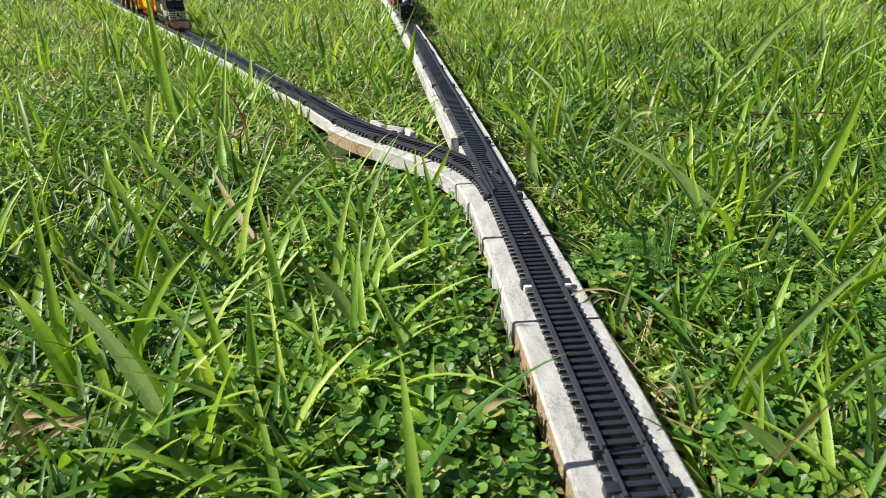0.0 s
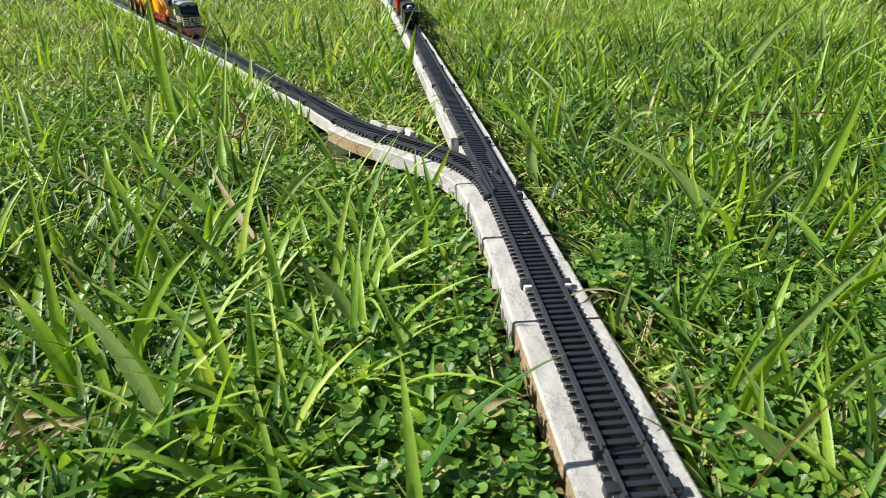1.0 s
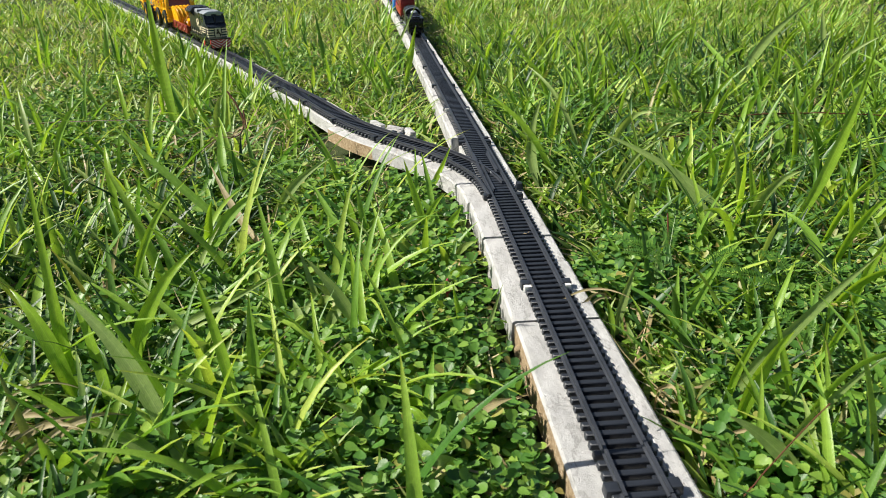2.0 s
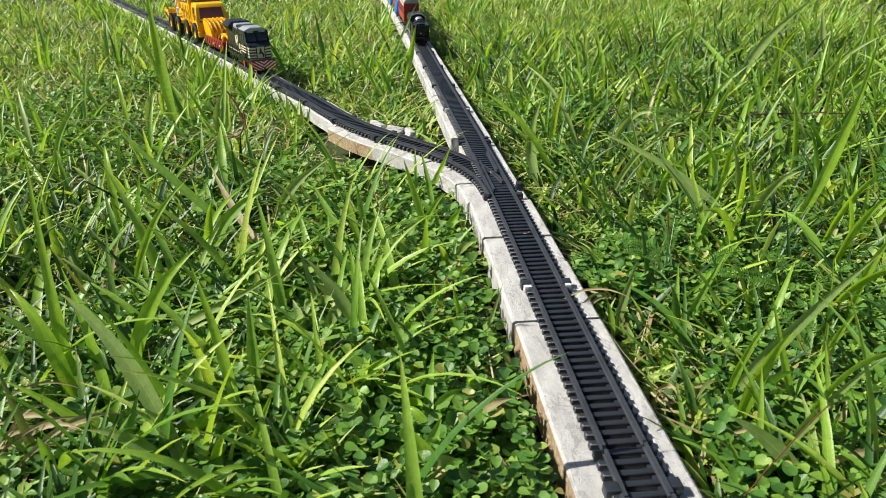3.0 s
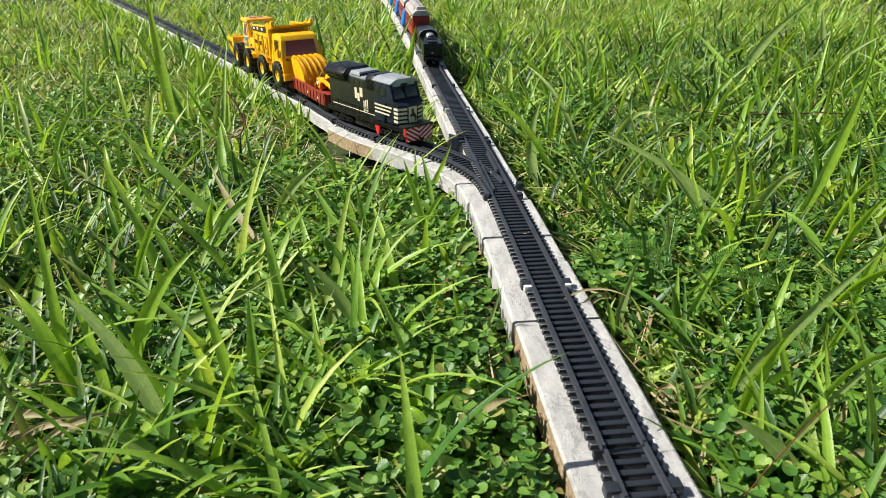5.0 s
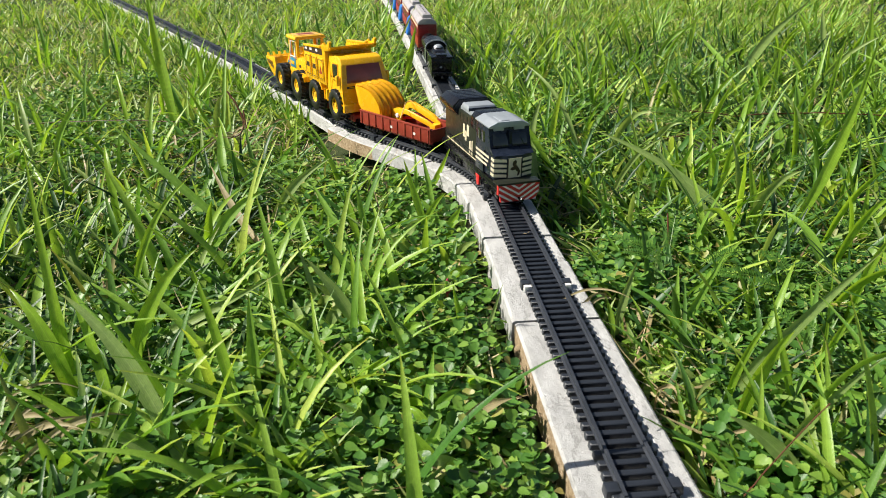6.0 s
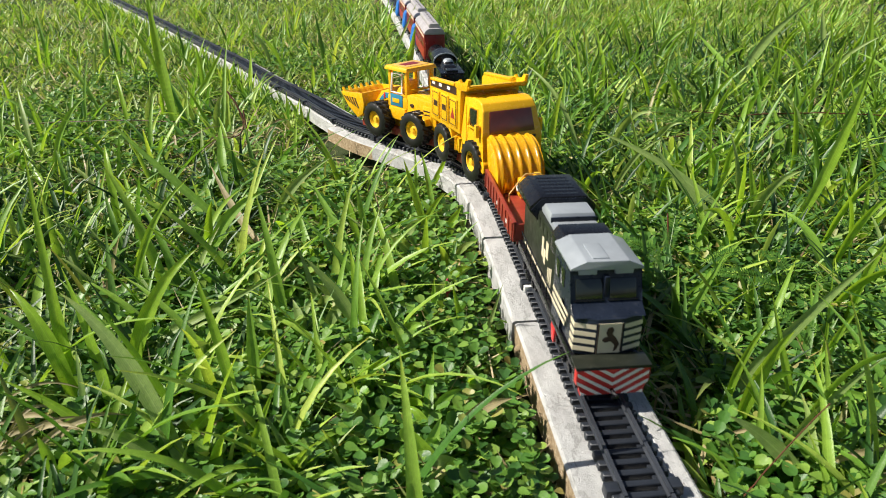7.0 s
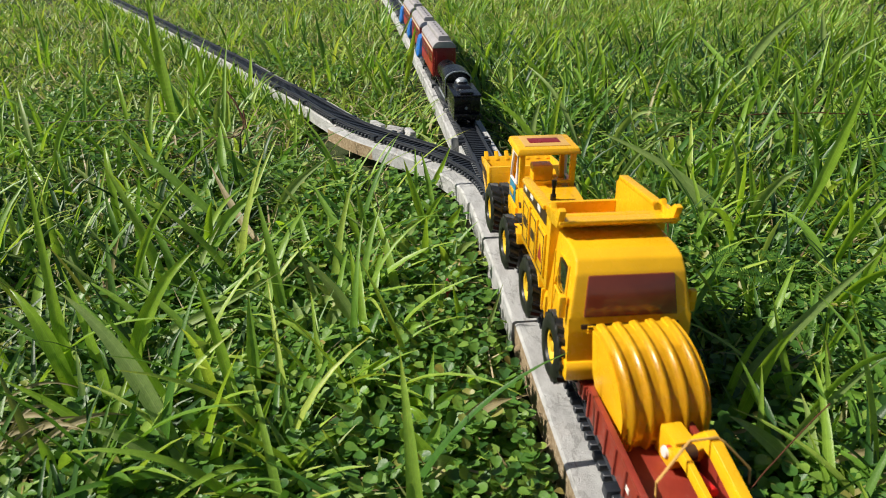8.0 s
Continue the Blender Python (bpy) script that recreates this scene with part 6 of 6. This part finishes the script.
grass_blade((0.049, 0.218, -0.004), (0.058, 0.214, 0.002), (0.062, 0.212, 0.002), 0.0026, M_STRAW)
grass_blade((0.076, 0.195, -0.004), (0.095, 0.196, 0.002), (0.115, 0.197, 0.002), 0.0037, M_STRAW)
grass_blade((0.033, 0.252, -0.004), (0.036, 0.246, 0.002), (0.036, 0.239, 0.002), 0.0029, M_STRAW)
grass_blade((0.240, 0.377, -0.016), (0.217, 0.367, -0.010), (0.196, 0.346, -0.010), 0.0072, M_GRASS)
grass_blade((0.108, 0.247, -0.016), (0.119, 0.259, 0.001), (0.130, 0.285, 0.047), 0.0037, M_TALL)
grass_blade((0.181, 0.324, -0.016), (0.200, 0.319, -0.010), (0.217, 0.317, -0.010), 0.0091, M_GRASS)
grass_blade((0.091, 0.232, -0.016), (0.110, 0.234, 0.000), (0.131, 0.228, -0.002), 0.0064, M_GRASS)
grass_blade((0.099, 0.346, -0.016), (0.116, 0.337, -0.010), (0.130, 0.335, -0.010), 0.0066, M_GRASS)
grass_blade((0.178, 0.300, -0.016), (0.176, 0.313, -0.001), (0.174, 0.325, 0.011), 0.0078, M_GRASS)
# a knot of pale dead straw and a brown dry tuft
straw_rng = random.Random(11)
for cx, cy, n, spread in ((-0.250, 0.236, 16, 0.016), (-0.243, 0.690, 12, 0.020), (0.140, 0.205, 8, 0.014), (0.030, 0.330, 3, 0.010)):
    for _ in range(n):
        x, y, a = cx + straw_rng.gauss(0, spread), cy + straw_rng.gauss(0, spread * 0.6), straw_rng.gauss(0.1, 0.5)
        half, z = straw_rng.uniform(0.010, 0.022), straw_rng.uniform(-0.006, 0.006)
        dx, dy = half * math.cos(a), half * math.sin(a)
        grass_blade((x - dx, y - dy, z - 0.006), (x, y + 0.002, z + 0.005), (x + dx, y + dy, z + straw_rng.uniform(-0.003, 0.006)), straw_rng.uniform(0.0014, 0.0034), M_STRAW)
# upright straps that stand out of the tangle beyond the track
for _ in range(150):
    y = straw_rng.uniform(0.22, 1.25)
    x = straw_rng.uniform(0.055, 0.16 + 0.60 * y) if straw_rng.random() < 0.80 else straw_rng.uniform(-0.24 - 0.42 * y, -0.21)
    if x < 0 and abs(x - BRANCH.at(BRANCH.s_at_y(y)).x) < 0.06:
        continue
    a, tall = straw_rng.uniform(0, 6.283), straw_rng.uniform(0.045, 0.095)
    reach = straw_rng.uniform(0.15, 0.95) * tall
    dx, dy = reach * math.cos(a), reach * math.sin(a)
    grass_blade((x, y, -0.016), (x + dx * 0.38, y + dy * 0.38, tall * 0.52 - 0.012), (x + dx, y + dy, tall * straw_rng.uniform(0.75, 1.0) - 0.016), straw_rng.uniform(0.0050, 0.0090), straw_rng.choice((M_TALL, M_TALL, M_PALE, M_GRASS)))
# flat pale ribbed leaves among the clover
for _ in range(46):
    x, y, a = straw_rng.uniform(-0.19, -0.045), straw_rng.uniform(0.19, 0.47), straw_rng.uniform(0, 6.283)
    dx, dy = 0.020 * math.cos(a), 0.020 * math.sin(a)
    grass_blade((x, y, -0.014), (x + dx * 0.5, y + dy * 0.5, -0.001), (x + dx, y + dy, straw_rng.uniform(-0.002, 0.010)), straw_rng.uniform(0.0050, 0.0085), straw_rng.choice((M_PALE, M_TALL, M_GRASS)))


def flower_bud(x, y, z):
    bud = thing("flower_bud", "small closed crimson flower bud in the grass", "flower", "", Matrix.Translation((x, y, z)))
    part("petals", lathe([(0.3, -1.0), (1.9, 1.0), (2.5, 4.0), (1.8, 7.5), (0.4, 10.0)], (0, 0, 0), "z", 12), M_BUD, bud, "crimson folded petals")
    part("stalk", rod([(0, 0, -22), (0.6, 0, -10), (0, 0, 0)], 0.6, 6), M_STEM, bud)
    return bud


flower_bud(-0.0560, 0.3620, -0.008)
# creeping stems
stem((-0.488, 0.744, 0.002), (-0.393, 0.736, 0.008), (-0.296, 0.721, 0.008), 0.0009)
stem((-0.244, 0.678, 0.002), (-0.226, 0.681, 0.014), (-0.241, 0.698, 0.044), 0.0017)
stem((-0.217, 0.647, 0.002), (-0.219, 0.655, 0.019), (-0.221, 0.662, 0.034), 0.0014)
stem((0.192, 0.632, 0.002), (0.219, 0.626, 0.008), (0.237, 0.624, 0.008), 0.0012)
stem((0.300, 0.708, 0.002), (0.374, 0.692, 0.008), (0.465, 0.667, 0.008), 0.0014)
stem((0.036, 0.178, 0.002), (0.052, 0.184, 0.018), (0.070, 0.190, 0.034), 0.0005)
stem((0.300, 0.708, 0.002), (0.257, 0.710, 0.008), (0.207, 0.713, 0.008), 0.0009)
stem((0.094, 0.389, 0.002), (0.094, 0.394, 0.012), (0.094, 0.399, 0.023), 0.0011)
# feathery leaves of a creeping sensitive plant
feather_leaf((0.086, 0.369, 0.006), (0.068, 0.376, 0.012), (0.054, 0.386, 0.014), 0.0107)
feather_leaf((0.087, 0.373, 0.006), (0.091, 0.382, 0.014), (0.096, 0.391, 0.025), 0.0086)
feather_leaf((0.079, 0.358, 0.006), (0.067, 0.362, 0.012), (0.054, 0.368, 0.012), 0.0083)
feather_leaf((0.136, 0.327, 0.006), (0.114, 0.331, 0.012), (0.096, 0.336, 0.012), 0.0112)
feather_leaf((0.145, 0.337, 0.006), (0.143, 0.345, 0.013), (0.134, 0.351, 0.015), 0.0101)
feather_leaf((0.132, 0.317, 0.006), (0.122, 0.319, 0.012), (0.111, 0.323, 0.012), 0.0096)
feather_leaf((0.243, 0.656, 0.006), (0.205, 0.665, 0.012), (0.167, 0.674, 0.012), 0.0128)
feather_leaf((0.252, 0.689, 0.006), (0.219, 0.700, 0.012), (0.191, 0.710, 0.012), 0.0109)
feather_leaf((0.252, 0.809, 0.006), (0.267, 0.827, 0.026), (0.289, 0.842, 0.044), 0.0125)
feather_leaf((0.212, 0.526, 0.006), (0.211, 0.538, 0.017), (0.200, 0.549, 0.024), 0.0096)
feather_leaf((0.359, 0.783, 0.006), (0.350, 0.798, 0.017), (0.341, 0.814, 0.027), 0.0082)
feather_leaf((0.193, 0.611, 0.006), (0.218, 0.608, 0.012), (0.242, 0.607, 0.012), 0.0109)
feather_leaf((0.115, 0.272, 0.006), (0.112, 0.279, 0.012), (0.103, 0.287, 0.018), 0.0075)
feather_leaf((0.245, 0.858, 0.006), (0.264, 0.868, 0.012), (0.289, 0.871, 0.012), 0.0102)
feather_leaf((0.284, 0.518, 0.006), (0.269, 0.528, 0.012), (0.253, 0.533, 0.012), 0.0096)
feather_leaf((0.356, 0.595, 0.006), (0.344, 0.599, 0.012), (0.331, 0.600, 0.012), 0.0098)
feather_leaf((0.111, 0.494, 0.006), (0.127, 0.495, 0.012), (0.145, 0.497, 0.012), 0.0081)
feather_leaf((0.170, 0.489, 0.006), (0.186, 0.489, 0.012), (0.207, 0.491, 0.012), 0.0090)
feather_leaf((0.126, 0.261, 0.006), (0.120, 0.267, 0.012), (0.114, 0.275, 0.018), 0.0078)
feather_leaf((0.100, 0.356, 0.006), (0.112, 0.357, 0.012), (0.129, 0.361, 0.012), 0.0083)
feather_leaf((0.161, 0.698, 0.006), (0.176, 0.709, 0.015), (0.198, 0.715, 0.016), 0.0085)
feather_leaf((0.383, 0.958, 0.006), (0.372, 0.973, 0.012), (0.351, 0.983, 0.012), 0.0114)
feather_leaf((0.335, 0.636, 0.006), (0.322, 0.647, 0.012), (0.303, 0.654, 0.012), 0.0092)
feather_leaf((0.235, 0.384, 0.006), (0.223, 0.391, 0.012), (0.207, 0.396, 0.012), 0.0091)


# ---- motion ----
def riding(line, s_front, a, b, z=RAIL_Z, dx=0.0, dy=0.0, nose=0.0):
    """The pose of a vehicle whose front stands at s_front and whose pivots lie a and b behind it."""
    p, q = line.at(s_front + a), line.at(s_front + b)
    d = (p - q).normalized()
    o = p + d * (a + dx)
    return pose(o.x - d.y * dy, o.y + d.x * dy, z, 0, 0, math.degrees(math.atan2(d.y, d.x)) + nose)


FREIGHT = ((0.0, 1.9459), (0.5, 1.8953), (1.0, 1.8407), (1.5, 1.7570), (2.0, 1.6771), (2.5, 1.5706), (3.0, 1.4569), (3.5, 1.3398), (4.0, 1.2390), (4.5, 1.1356), (5.0, 1.0497), (5.5, 0.9626), (6.0, 0.8708), (6.5, 0.7665), (7.0, 0.6409), (7.5, 0.5130), (8.0, 0.3728))
EXPRESS = ((0.0, 1.9119), (0.5, 1.8550), (1.0, 1.8007), (1.5, 1.7540), (2.0, 1.7060), (2.5, 1.6590), (3.0, 1.6125), (3.5, 1.5665), (4.0, 1.5200), (4.5, 1.4710), (5.0, 1.4200), (5.5, 1.3670), (6.0, 1.3123), (6.5, 1.2607), (7.0, 1.2071), (7.5, 1.1511), (8.0, 1.0923))


def glide(table, t):
    """Smooth reading of a table of (seconds, metres)."""
    ts, vs = np.array(table).T
    slopes = np.gradient(vs, ts)
    i = int(min(max(np.searchsorted(ts, t) - 1, 0), len(ts) - 2))
    h = ts[i + 1] - ts[i]
    u = (t - ts[i]) / h
    return float((1 + 2 * u) * (1 - u) ** 2 * vs[i] + u * (1 - u) ** 2 * h * slopes[i] + u * u * (3 - 2 * u) * vs[i + 1] + u * u * (u - 1) * h * slopes[i + 1])


def motions():
    times = [i * 0.2 for i in range(41)]
    freight = [(t, glide(FREIGHT, t)) for t in times]
    express = [(t, glide(EXPRESS, t)) for t in times]
    walk(DIESEL, [(t, riding(BRANCH, s, 0.029, 0.110, RAIL_Z, 0.0, 0.0028)) for t, s in freight])
    walk(GONDOLA, [(t, riding(BRANCH, s + 0.148, 0.016, 0.086, RAIL_Z, 0.0, 0.002)) for t, s in freight])
    walk(BUCKET, [(t, riding(BRANCH, s + 0.148, 0.016, 0.086, RAIL_Z + 0.0124, -0.065, 0.009, 5)) for t, s in freight])
    walk(FLAT_A, [(t, riding(BRANCH, s + 0.259, 0.016, 0.090, RAIL_Z, 0.0, 0.002)) for t, s in freight])
    walk(TRUCK, [(t, riding(BRANCH, s + 0.267, 0.016, 0.090, RAIL_Z, 0.003, 0.0060)) for t, s in freight])
    walk(FLAT_B, [(t, riding(BRANCH, s + 0.373, 0.016, 0.090, RAIL_Z, 0.0, 0.002)) for t, s in freight])
    walk(LOADER, [(t, riding(BRANCH, s + 0.374, 0.016, 0.090, RAIL_Z, 0.003, 0.0040)) for t, s in freight])
    walk(STEAM, [(t, riding(MAIN, s, 0.030, 0.140)) for t, s in express])
    for i, c in enumerate(COACHES):
        walk(c, [(t, riding(MAIN, s + 0.196 + i * 0.188, 0.026, 0.126)) for t, s in express])


motions()
